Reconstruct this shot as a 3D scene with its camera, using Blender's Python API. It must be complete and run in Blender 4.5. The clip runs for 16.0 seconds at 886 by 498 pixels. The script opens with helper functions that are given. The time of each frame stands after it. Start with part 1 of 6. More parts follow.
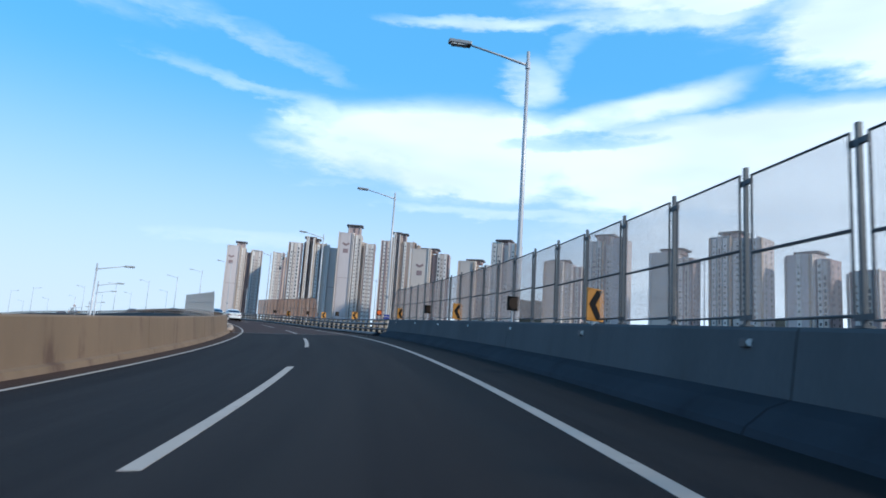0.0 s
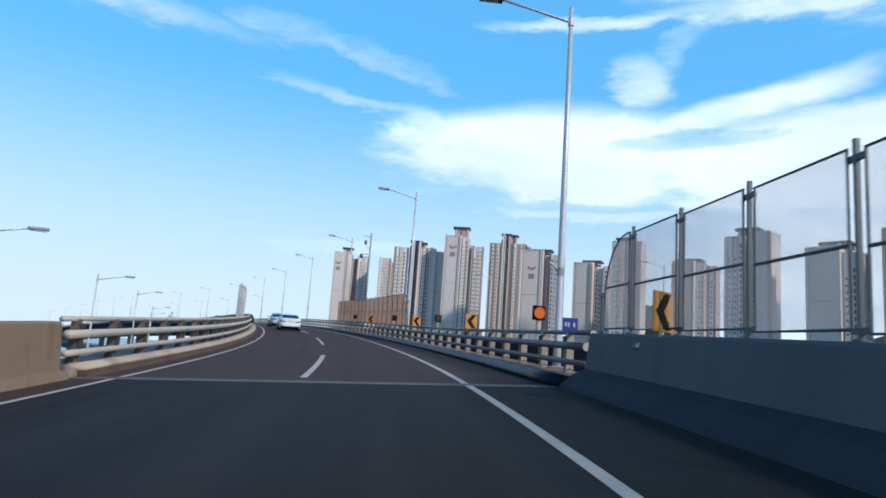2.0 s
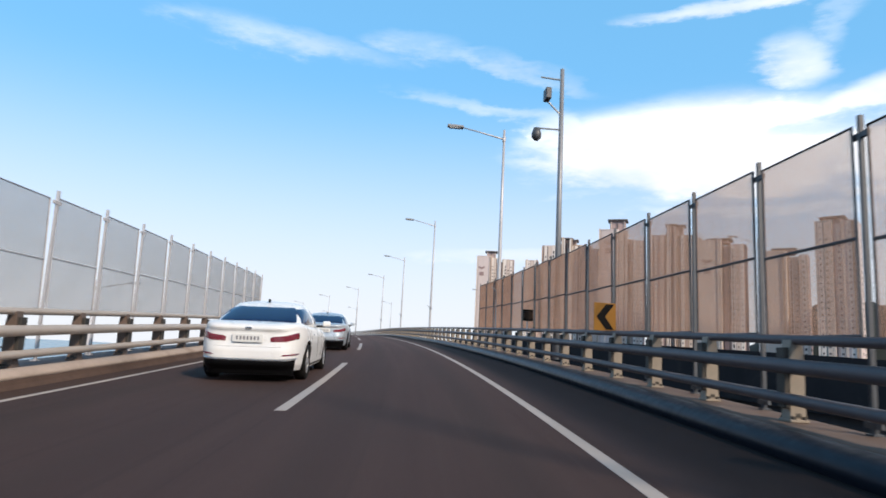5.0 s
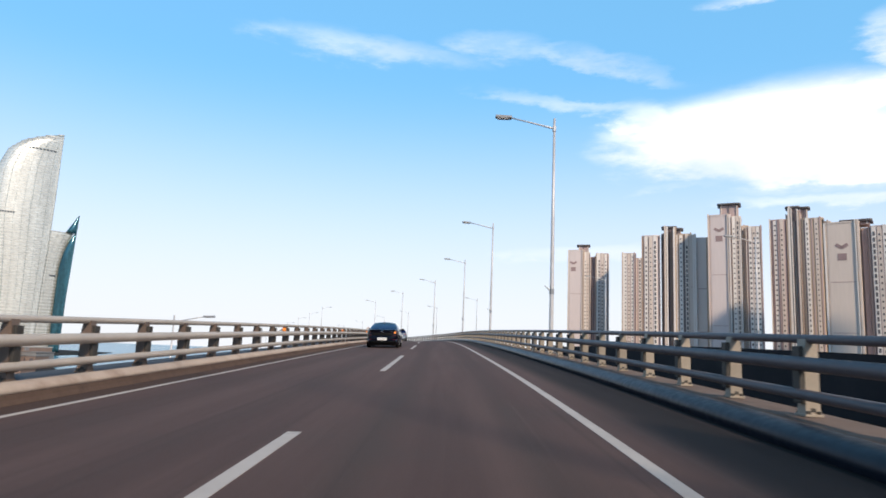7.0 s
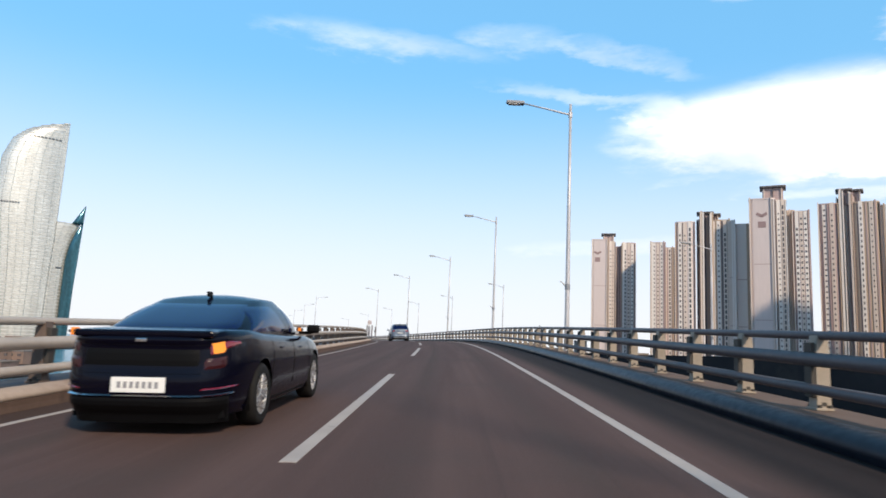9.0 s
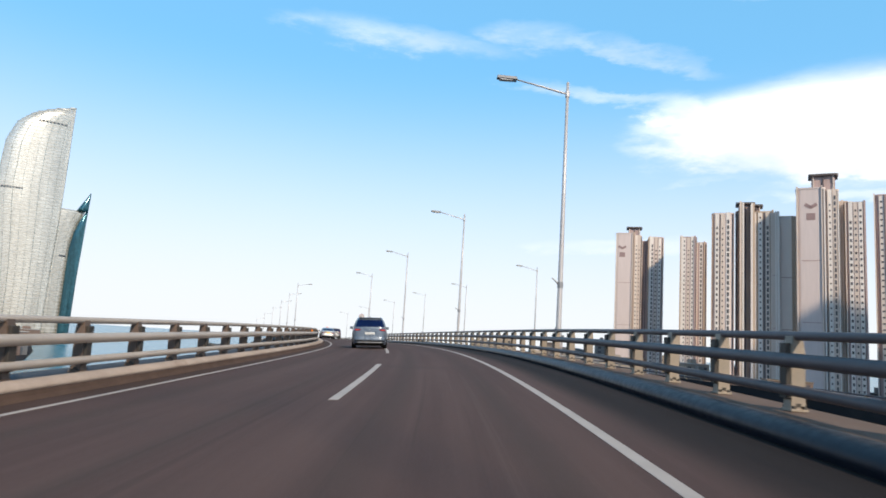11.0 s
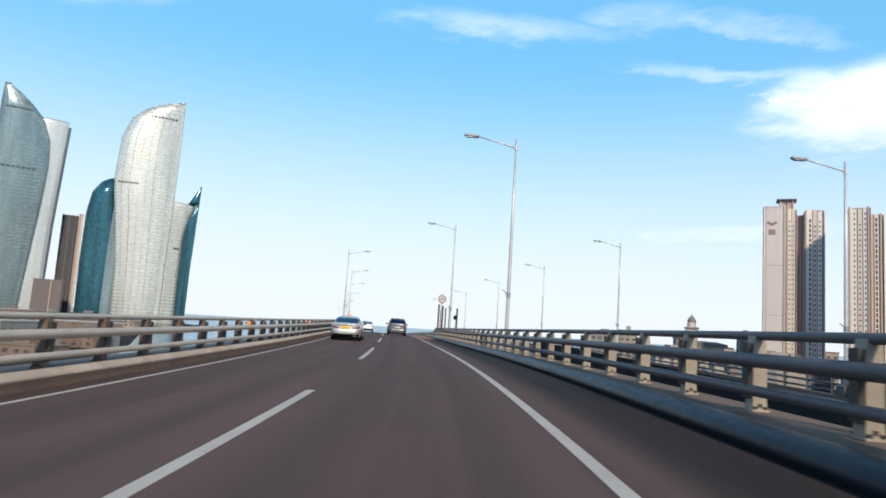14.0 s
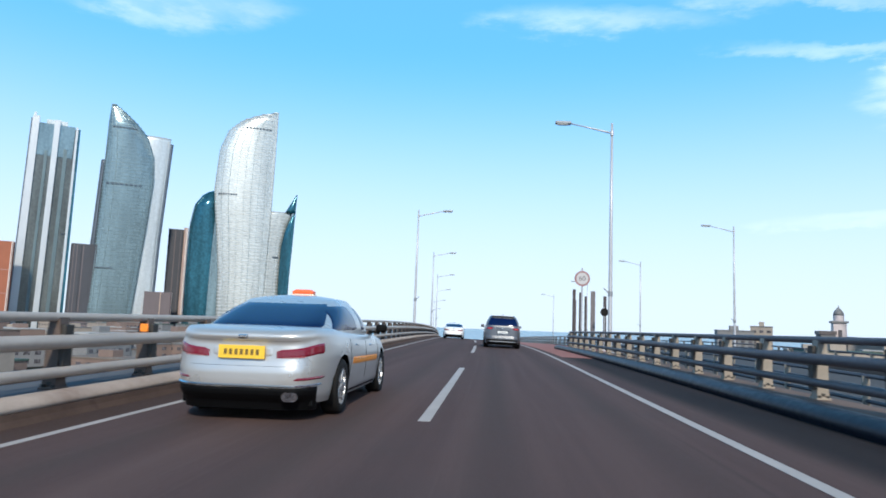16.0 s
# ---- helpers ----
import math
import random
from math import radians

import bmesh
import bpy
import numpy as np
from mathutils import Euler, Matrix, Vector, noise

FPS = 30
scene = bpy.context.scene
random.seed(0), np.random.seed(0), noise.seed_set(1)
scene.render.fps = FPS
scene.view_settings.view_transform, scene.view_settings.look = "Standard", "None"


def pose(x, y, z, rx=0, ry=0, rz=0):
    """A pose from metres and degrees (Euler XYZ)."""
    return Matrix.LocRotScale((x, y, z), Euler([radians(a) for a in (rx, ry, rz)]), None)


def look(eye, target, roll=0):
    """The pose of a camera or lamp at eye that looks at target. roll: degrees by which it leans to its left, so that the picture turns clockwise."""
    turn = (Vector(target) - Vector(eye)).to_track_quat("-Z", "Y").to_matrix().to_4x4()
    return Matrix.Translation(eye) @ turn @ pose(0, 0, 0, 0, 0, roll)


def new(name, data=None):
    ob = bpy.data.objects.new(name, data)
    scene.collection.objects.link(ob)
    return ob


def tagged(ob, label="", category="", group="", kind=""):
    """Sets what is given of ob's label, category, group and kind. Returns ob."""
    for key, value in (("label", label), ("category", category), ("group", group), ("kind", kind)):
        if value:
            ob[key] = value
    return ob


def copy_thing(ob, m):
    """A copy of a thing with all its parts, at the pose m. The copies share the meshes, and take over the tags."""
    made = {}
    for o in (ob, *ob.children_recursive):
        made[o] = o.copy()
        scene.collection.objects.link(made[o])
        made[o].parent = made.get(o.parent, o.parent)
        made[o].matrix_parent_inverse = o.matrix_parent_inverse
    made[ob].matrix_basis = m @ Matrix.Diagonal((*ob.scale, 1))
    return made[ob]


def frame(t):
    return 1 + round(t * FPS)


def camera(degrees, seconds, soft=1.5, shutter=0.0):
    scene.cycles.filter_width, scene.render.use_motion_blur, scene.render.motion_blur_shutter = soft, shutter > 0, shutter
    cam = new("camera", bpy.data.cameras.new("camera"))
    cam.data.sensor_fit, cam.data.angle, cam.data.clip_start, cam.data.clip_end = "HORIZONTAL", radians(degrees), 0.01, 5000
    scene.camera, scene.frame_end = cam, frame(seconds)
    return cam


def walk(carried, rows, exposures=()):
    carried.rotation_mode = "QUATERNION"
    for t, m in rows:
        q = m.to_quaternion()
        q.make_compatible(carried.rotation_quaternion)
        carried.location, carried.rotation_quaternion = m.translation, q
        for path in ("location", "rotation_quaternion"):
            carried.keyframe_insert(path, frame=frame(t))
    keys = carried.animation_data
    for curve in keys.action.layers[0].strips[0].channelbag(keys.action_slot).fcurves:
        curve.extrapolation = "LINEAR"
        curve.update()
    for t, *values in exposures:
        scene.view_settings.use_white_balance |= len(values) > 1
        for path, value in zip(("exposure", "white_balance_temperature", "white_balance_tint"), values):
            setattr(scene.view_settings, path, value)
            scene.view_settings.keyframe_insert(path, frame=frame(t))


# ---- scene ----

# ---- camera ----
cam = camera(66.49, 16.0, soft=1.7, shutter=0.1)
walk(cam, [
    (0.0, pose(-0.091, 0.041, 0.935, 99.189, -3.671, -28.876)),
    (0.5, pose(2.858, 6.937, 1.362, 99.157, -4.058, -26.471)),
    (1.0, pose(5.579, 13.947, 1.793, 99.101, -4.022, -23.499)),
    (1.5, pose(8.192, 21.023, 2.040, 99.046, -3.937, -20.340)),
    (2.0, pose(10.488, 28.231, 2.483, 99.139, -3.958, -19.770)),
    (2.5, pose(12.526, 35.540, 2.797, 99.137, -4.016, -18.977)),
    (3.0, pose(14.366, 42.925, 3.082, 99.140, -4.001, -18.022)),
    (3.5, pose(15.947, 50.393, 3.400, 99.078, -3.674, -15.637)),
    (4.0, pose(17.339, 57.922, 3.698, 98.999, -3.408, -12.805)),
    (4.5, pose(18.474, 65.518, 4.036, 98.963, -3.055, -9.722)),
    (5.0, pose(19.276, 73.178, 4.379, 99.066, -2.910, -7.398)),
    (5.5, pose(19.963, 80.873, 4.734, 99.046, -2.765, -5.340)),
    (6.0, pose(20.485, 88.606, 5.081, 98.966, -2.621, -3.465)),
    (6.5, pose(20.860, 96.374, 5.415, 98.872, -2.476, -1.704)),
    (7.0, pose(21.098, 104.174, 5.743, 98.780, -2.332, -0.000)),
    (7.5, pose(21.083, 112.005, 6.040, 98.674, -2.417, 1.171)),
    (8.0, pose(20.976, 119.861, 6.339, 98.506, -2.581, 1.885)),
    (8.5, pose(20.857, 127.745, 6.605, 98.341, -2.604, 1.719)),
    (9.0, pose(20.708, 135.658, 6.887, 98.220, -2.481, 1.283)),
    (9.5, pose(20.672, 143.602, 7.128, 98.148, -2.748, 1.305)),
    (10.0, pose(20.613, 151.574, 7.375, 98.066, -3.016, 1.539)),
    (10.5, pose(20.512, 159.575, 7.611, 97.988, -3.283, 1.846)),
    (11.0, pose(20.350, 167.605, 7.836, 97.881, -3.550, 2.353)),
    (11.5, pose(20.089, 175.664, 8.041, 97.701, -3.818, 3.221)),
    (12.0, pose(19.695, 183.751, 8.215, 97.436, -3.655, 4.428)),
    (12.5, pose(19.135, 191.863, 8.385, 96.977, -3.717, 5.780)),
    (13.0, pose(18.356, 199.995, 8.439, 96.731, -3.755, 7.462)),
    (13.5, pose(17.236, 208.122, 8.500, 96.752, -3.528, 9.481)),
    (14.0, pose(15.721, 216.220, 8.536, 96.577, -3.669, 11.641)),
    (14.5, pose(13.865, 224.275, 8.586, 96.171, -3.276, 13.825)),
    (15.0, pose(11.710, 232.288, 8.540, 96.136, -2.799, 16.114)),
    (15.5, pose(9.252, 240.250, 8.524, 96.433, -2.568, 18.269)),
    (16.0, pose(6.617, 248.192, 8.516, 96.361, -2.167, 20.102)),
], exposures=[(0.0, -0.30, 5120, 2), (2.5, -0.26, 5380, 4), (3.5, -0.18, 6080, 11), (12.0, -0.08, 6300, 8), (14.0, -0.10, 6100, 5), (16.0, -0.08, 5380, 4)])

# ---- daylight ----
SUN_AZ, SUN_EL = 152.0, 33.5          # degrees clockwise from +y, and above the horizon

world = bpy.data.worlds.new("sky")
scene.world = world
world.use_nodes = True


class Graph:
    """Short hand for building node trees."""

    def __init__(self, tree):
        self.tree, self.nodes, self.links = tree, tree.nodes, tree.links
        self.nodes.clear()

    def node(self, kind, **inputs):
        n = self.nodes.new(kind)
        for key, value in inputs.items():
            self.put(n.inputs[key.replace("_", " ")], value)
        return n

    def put(self, socket, value):
        if isinstance(value, bpy.types.NodeSocket):
            self.links.new(value, socket)
        else:
            socket.default_value = value

    def math(self, op, a, b=0.0, c=0.0, clamp=False):
        n = self.nodes.new("ShaderNodeMath")
        n.operation, n.use_clamp = op, clamp
        for socket, value in zip(n.inputs, (a, b, c)):
            self.put(socket, value)
        return n.outputs[0]

    def ramp(self, value, lo, hi, a=0.0, b=1.0):
        n = self.nodes.new("ShaderNodeMapRange")
        n.interpolation_type = "SMOOTHSTEP"
        for key, v in zip(("Value", "From Min", "From Max", "To Min", "To Max"), (value, lo, hi, a, b)):
            self.put(n.inputs[key], v)
        return n.outputs[0]

    def mix(self, factor, a, b, blend="MIX"):
        n = self.nodes.new("ShaderNodeMix")
        n.data_type, n.blend_type = "RGBA", blend
        self.put(n.inputs[0], factor)
        self.put(n.inputs[6], a)
        self.put(n.inputs[7], b)
        return n.outputs[2]

    def noise(self, vector, scale, detail=3.0, rough=0.55):
        n = self.nodes.new("ShaderNodeTexNoise")
        if vector is not None:
            self.links.new(vector, n.inputs["Vector"])
        n.inputs["Scale"].default_value = scale
        n.inputs["Detail"].default_value = detail
        n.inputs["Roughness"].default_value = rough
        return n.outputs["Fac"]

    def stretch(self, vector, sx, sy, sz, turn=(0, 0, 0), move=(0, 0, 0)):
        n = self.nodes.new("ShaderNodeMapping")
        self.links.new(vector, n.inputs["Vector"])
        n.inputs["Scale"].default_value = (sx, sy, sz)
        n.inputs["Rotation"].default_value = turn
        n.inputs["Location"].default_value = move
        return n.outputs[0]


def rgb(r, g, b):
    return (r, g, b, 1.0)


def build_sky():
    g = Graph(world.node_tree)
    sky = g.node("ShaderNodeTexSky")
    sky.sky_type, sky.sun_disc = "NISHITA", False
    sky.sun_elevation, sky.sun_rotation = radians(SUN_EL), radians(SUN_AZ)
    sky.altitude, sky.air_density, sky.dust_density, sky.ozone_density = 20.0, 1.0, 0.6, 2.5
    way = g.node("ShaderNodeTexCoord").outputs["Generated"]
    sep = g.node("ShaderNodeSeparateXYZ", Vector=way)
    x, y, z = sep.outputs
    flat = g.math("SQRT", g.math("ADD", g.math("MULTIPLY", x, x), g.math("MULTIPLY", y, y)))
    rise = g.math("DIVIDE", z, g.math("MAXIMUM", flat, 0.02))
    turn = g.math("MULTIPLY", g.math("ARCTAN2", x, y), 180 / math.pi)      # degrees to the right of +y
    comb = g.node("ShaderNodeCombineXYZ", X=g.math("MULTIPLY", turn, 0.05), Y=g.math("MULTIPLY", rise, 6.0), Z=0.0).outputs[0]
    wisp = g.noise(comb, 2.2, 5.0, 0.55)
    broad = g.noise(g.stretch(comb, 1.0, 1.6, 1.0, move=(3.1, 1.7, 0)), 1.1, 3.0, 0.5)
    puff = g.noise(g.stretch(comb, 1.0, 1.3, 1.0, move=(7.7, 4.2, 0)), 4.5, 7.0, 0.62)
    drift = g.math("ADD", g.math("MULTIPLY", g.math("SUBTRACT", broad, 0.5), 6.0), g.math("MULTIPLY", g.math("SUBTRACT", puff, 0.5), 5.0))
    bent_t = g.math("ADD", turn, drift)
    bent_r = g.math("ADD", rise, g.math("ADD", g.math("MULTIPLY", g.math("SUBTRACT", wisp, 0.5), 0.05), g.math("MULTIPLY", g.math("SUBTRACT", puff, 0.5), 0.035)))
    # banks of cloud: bearing, rise, half widths, slope, weight, softness of the rim
    banks = [
        (29.0, 0.312, 13.5, 0.072, 0.0, 1.3, 0.75),
        (19.8, 0.335, 5.5, 0.032, -0.0045, 0.8, 0.7),
        (57.0, 0.292, 22.0, 0.080, 0.0, 1.4, 0.7),
        (62.0, 0.150, 24.0, 0.110, 0.0, 1.0, 0.6),
        (43.0, 0.374, 9.0, 0.027, 0.0050, 1.0, 1.0),
        (50.0, 0.352, 5.0, 0.024, 0.0, 0.9, 0.9),
        (35.4, 0.428, 2.7, 0.040, 0.0, 0.70, 1.0),
        (39.3, 0.487, 3.2, 0.034, 0.0176, 0.30, 0.9),
        (31.5, 0.526, 9.0, 0.012, 0.0004, 0.75, 1.0),
        (46.0, 0.528, 9.0, 0.022, -0.0005, 0.80, 1.0),
        (64.0, 0.480, 9.0, 0.080, 0.0, 1.4, 0.7),
        (51.0, 0.565, 13.0, 0.034, 0.0, 1.1, 0.9),
        (33.0, 0.220, 9.5, 0.011, 0.0, 0.60, 0.8),
        (20.5, 0.244, 4.5, 0.007, 0.0, 0.35, 0.9),
        (12.0, 0.376, 8.5, 0.013, -0.0027, 0.40, 1.0),
        (-8.0, 0.462, 8.5, 0.022, -0.0012, 0.40, 1.0),
        (3.4, 0.480, 4.5, 0.022, 0.0, 0.30, 1.0),
        (12.5, 0.446, 5.5, 0.017, -0.0060, 0.34, 1.0),
        (-42.5, 0.435, 7.0, 0.030, 0.0030, 0.42, 1.0),
        (12.0, 0.153, 6.0, 0.013, 0.001, 0.40, 0.9),
        (95.0, 0.55, 40.0, 0.16, 0.0, 1.2, 0.6),
        (150.0, 0.60, 30.0, 0.12, 0.0, 0.8, 0.8),
        (-110.0, 0.50, 40.0, 0.10, 0.0, 0.5, 0.8),
    ]
    # clear gaps that part the main bank
    gaps = [
        (39.5, 0.333, 7.0, 0.012, 0.0, 0.55, 1.0),
        (30.0, 0.235, 8.0, 0.009, 0.0, 0.55, 1.0),
    ]

    def blot(az, el, wide, high, slope, weight, rim):
        da = g.math("SUBTRACT", bent_t, az)
        u = g.math("DIVIDE", da, wide)
        v = g.math("DIVIDE", g.math("SUBTRACT", g.math("SUBTRACT", bent_r, el), g.math("MULTIPLY", da, slope)), high)
        d = g.math("ADD", g.math("MULTIPLY", u, u), g.math("MULTIPLY", v, v))
        return g.math("MULTIPLY", g.ramp(d, 1.0 + rim, 1.0 - rim), weight)

    total = blot(*banks[0])
    for bank in banks[1:]:
        total = g.math("MAXIMUM", total, blot(*bank))
    for gap in gaps:
        total = g.math("MULTIPLY", total, g.math("SUBTRACT", 1.0, blot(*gap)))
    thin = g.math("MULTIPLY", g.math("SUBTRACT", 1.0, g.math("MINIMUM", total, 1.0)), 0.75)
    torn = g.math("MULTIPLY", total, g.math("SUBTRACT", g.ramp(wisp, 0.28, 0.66, 0.65, 1.2), g.math("MULTIPLY", thin, g.ramp(puff, 0.62, 0.40))))
    torn = g.math("MAXIMUM", torn, 0.0)
    cloud = g.math("MINIMUM", torn, 1.0)
    haze = g.ramp(rise, 0.435, 0.0, 0.0, 0.97)
    fall = g.ramp(rise, 0.55, 1.6, 1.0, 0.45)
    deep = g.mix(0.72, g.mix(1.0, sky.outputs[0], rgb(1.6, 1.9, 2.2), "MULTIPLY"), rgb(1.65, 4.55, 6.9))
    deep = g.mix(1.0, deep, g.node("ShaderNodeCombineColor", Red=fall, Green=fall, Blue=fall).outputs[0], "MULTIPLY")
    tone = g.mix(haze, deep, rgb(7.4, 7.4, 7.4))
    shade = g.mix(g.ramp(broad, 0.3, 0.7), rgb(8.0, 8.1, 8.3), rgb(9.8, 9.8, 9.8))
    tone = g.mix(cloud, tone, shade)
    back = g.node("ShaderNodeBackground", Color=tone, Strength=0.14)
    g.links.new(back.outputs[0], g.node("ShaderNodeOutputWorld").inputs[0])


build_sky()

sun_way = Vector((math.sin(radians(SUN_AZ)) * math.cos(radians(SUN_EL)), math.cos(radians(SUN_AZ)) * math.cos(radians(SUN_EL)), math.sin(radians(SUN_EL))))
sun = new("sun", bpy.data.lights.new("sun", "SUN"))
sun.data.energy, sun.data.angle, sun.data.color = 4.9, radians(4.5), (1.0, 0.80, 0.58)
sun.matrix_world = look(sun_way * 100.0, (0, 0, 0))

# ---- materials ----


def surface(name, colour, rough=0.7, metal=0.0, vary=0.18, scale=2.0, fine=40.0, bump=0.0, stain=None, stain_scale=0.4, stain_at=(0.55, 0.75), per_piece=0.0, coat=0.0, spec=0.5, stretch=(1, 1, 1)):
    """A material with broad and fine variation, stains and relief."""
    m = bpy.data.materials.new(name)
    m.use_nodes = True
    g = Graph(m.node_tree)
    at = g.stretch(g.node("ShaderNodeTexCoord").outputs["Object"], *stretch)
    broad, grain = g.noise(at, scale, 4.0), g.noise(at, fine, 3.0)
    wave = g.math("ADD", g.math("MULTIPLY", broad, 0.65), g.math("MULTIPLY", grain, 0.35))
    light = g.ramp(wave, 0.25, 0.75, 1.0 - vary, 1.0 + vary)
    if per_piece:
        rnd = g.node("ShaderNodeObjectInfo").outputs["Random"]
        light = g.math("MULTIPLY", light, g.ramp(rnd, 0.0, 1.0, 1.0 - per_piece, 1.0 + per_piece))
    c = g.mix(1.0, rgb(*colour), g.node("ShaderNodeCombineColor", Red=light, Green=light, Blue=light).outputs[0], "MULTIPLY")
    if stain:
        blot = g.ramp(g.noise(at, stain_scale, 5.0, 0.65), *stain_at)
        c = g.mix(g.math("MULTIPLY", blot, 0.8), c, rgb(*stain))
    p = g.node("ShaderNodeBsdfPrincipled", Base_Color=c, Metallic=metal, Roughness=g.ramp(grain, 0.2, 0.8, max(rough - 0.08, 0.02), min(rough + 0.08, 1.0)))
    p.inputs["Specular IOR Level"].default_value = spec
    p.inputs["Coat Weight"].default_value = coat
    p.inputs["Coat Roughness"].default_value = 0.04
    if bump:
        b = g.node("ShaderNodeBump", Strength=bump, Distance=0.02, Height=wave)
        g.links.new(b.outputs[0], p.inputs["Normal"])
    g.links.new(p.outputs[0], g.node("ShaderNodeOutputMaterial").inputs[0])
    return m


def see_through(name, colour, clear, rough=0.5):
    """A woven or thin sheet that lets part of the light through."""
    m = bpy.data.materials.new(name)
    m.use_nodes = True
    g = Graph(m.node_tree)
    at = g.node("ShaderNodeTexCoord").outputs["Object"]
    blot = g.ramp(g.noise(at, 1.3, 4.0), 0.3, 0.7, 0.85, 1.12)
    c = g.mix(1.0, rgb(*colour), g.node("ShaderNodeCombineColor", Red=blot, Green=blot, Blue=blot).outputs[0], "MULTIPLY")
    p = g.node("ShaderNodeBsdfPrincipled", Base_Color=c, Roughness=rough)
    through_it = g.node("ShaderNodeBsdfTranslucent", Color=c)
    cloth = g.nodes.new("ShaderNodeMixShader")
    g.put(cloth.inputs[0], 0.55)
    g.links.new(p.outputs[0], cloth.inputs[1])
    g.links.new(through_it.outputs[0], cloth.inputs[2])
    mixed = g.nodes.new("ShaderNodeMixShader")
    g.put(mixed.inputs[0], clear)
    g.links.new(cloth.outputs[0], mixed.inputs[1])
    g.links.new(g.node("ShaderNodeBsdfTransparent").outputs[0], mixed.inputs[2])
    g.links.new(mixed.outputs[0], g.node("ShaderNodeOutputMaterial").inputs[0])
    return m


def glow(name, colour, strength):
    m = bpy.data.materials.new(name)
    m.use_nodes = True
    g = Graph(m.node_tree)
    e = g.node("ShaderNodeEmission", Color=rgb(*colour), Strength=strength)
    g.links.new(e.outputs[0], g.node("ShaderNodeOutputMaterial").inputs[0])
    return m


def asphalt_material():
    """Worn asphalt: aggregate, patches, and darker bands where wheels run."""
    m = bpy.data.materials.new("worn_asphalt")
    m.use_nodes = True
    g = Graph(m.node_tree)
    uv = g.node("ShaderNodeUVMap").outputs[0]
    at = g.node("ShaderNodeTexCoord").outputs["Object"]
    across = g.node("ShaderNodeSeparateXYZ", Vector=uv).outputs[0]
    grain = g.noise(at, 90.0, 2.0)
    patch = g.noise(g.stretch(uv, 1.6, 0.05, 1.0), 1.0, 5.0, 0.6)
    blot = g.noise(at, 0.35, 4.0)
    band = None
    for centre, wide, weight in ((-0.78, 0.42, 0.8), (0.80, 0.42, 0.8), (-4.1, 0.42, 0.7), (-2.5, 0.42, 0.7), (2.35, 0.35, 0.45)):
        d = g.math("ABSOLUTE", g.math("SUBTRACT", across, centre))
        b = g.math("MULTIPLY", g.ramp(d, wide, 0.0), weight)
        band = b if band is None else g.math("MAXIMUM", band, b)
    band = g.math("MULTIPLY", band, g.ramp(patch, 0.25, 0.65))
    c = g.mix(g.ramp(patch, 0.3, 0.75), rgb(0.070, 0.0435, 0.0395), rgb(0.100, 0.0635, 0.0565))
    c = g.mix(g.math("MULTIPLY", band, 0.75), c, rgb(0.043, 0.033, 0.029))
    c = g.mix(g.ramp(blot, 0.5, 0.8, 0.0, 0.5), c, rgb(0.056, 0.044, 0.040))
    c = g.mix(g.ramp(grain, 0.45, 0.8, 0.0, 0.40), c, rgb(0.135, 0.10, 0.092))
    seam = g.noise(g.stretch(uv, 5.0, 0.02, 1.0), 1.0, 4.0, 0.7)
    c = g.mix(g.ramp(seam, 0.56, 0.72, 0.0, 0.35), c, rgb(0.034, 0.026, 0.024))
    c = g.mix(g.ramp(seam, 0.42, 0.30, 0.0, 0.30), c, rgb(0.12, 0.088, 0.076))
    # shoulder past the edge line: rail shade and dirt both painted into the colour
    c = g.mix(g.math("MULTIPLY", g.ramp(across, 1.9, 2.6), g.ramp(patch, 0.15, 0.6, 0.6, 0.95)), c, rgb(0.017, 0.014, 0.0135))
    c = g.mix(g.ramp(g.node("ShaderNodeSeparateXYZ", Vector=uv).outputs[1], 128.0, 82.0, 0.0, 0.55), c, rgb(0.030, 0.0205, 0.0205))
    # darker, bluer tone up to the expansion joint
    before_joint = g.ramp(g.node("ShaderNodeSeparateXYZ", Vector=uv).outputs[1], 43.7, 43.5)
    c = g.mix(g.math("MULTIPLY", before_joint, 0.88), c, g.mix(g.ramp(patch, 0.3, 0.7), rgb(0.0105, 0.0105, 0.0125), rgb(0.0195, 0.019, 0.021)))
    c = g.mix(g.math("MULTIPLY", g.ramp(across, -4.98, -5.10), g.ramp(blot, 0.2, 0.6, 0.5, 0.95)), c, rgb(0.058, 0.036, 0.028))
    p = g.node("ShaderNodeBsdfPrincipled", Base_Color=c, Roughness=0.82)
    p.inputs["Specular IOR Level"].default_value = 0.1
    b = g.node("ShaderNodeBump", Strength=0.35, Distance=0.01, Height=grain)
    g.links.new(b.outputs[0], p.inputs["Normal"])
    g.links.new(p.outputs[0], g.node("ShaderNodeOutputMaterial").inputs[0])
    return m


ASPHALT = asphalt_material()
LINE = surface("worn_white_line", (0.37, 0.325, 0.295), 0.7, vary=0.12, scale=1.5, fine=25, stain=(0.17, 0.16, 0.15), stain_scale=3.0, stain_at=(0.58, 0.78))
# base toned dark for the right wall's shade; the next one toned warm for sun
CONCRETE = surface("weathered_shaded_concrete", (0.098, 0.100, 0.110), 0.85, vary=0.16, scale=0.7, fine=18, bump=0.25, stain=(0.08, 0.072, 0.068), stain_scale=0.8, spec=0.12, stretch=(1, 1, 0.35))
SUNLIT_CONCRETE = surface("stained_sunlit_concrete", (0.175, 0.118, 0.074), 0.85, vary=0.16, scale=0.6, fine=18, bump=0.25, stain=(0.075, 0.040, 0.027), stain_scale=1.1, stain_at=(0.50, 0.72), stretch=(1, 1, 0.3))
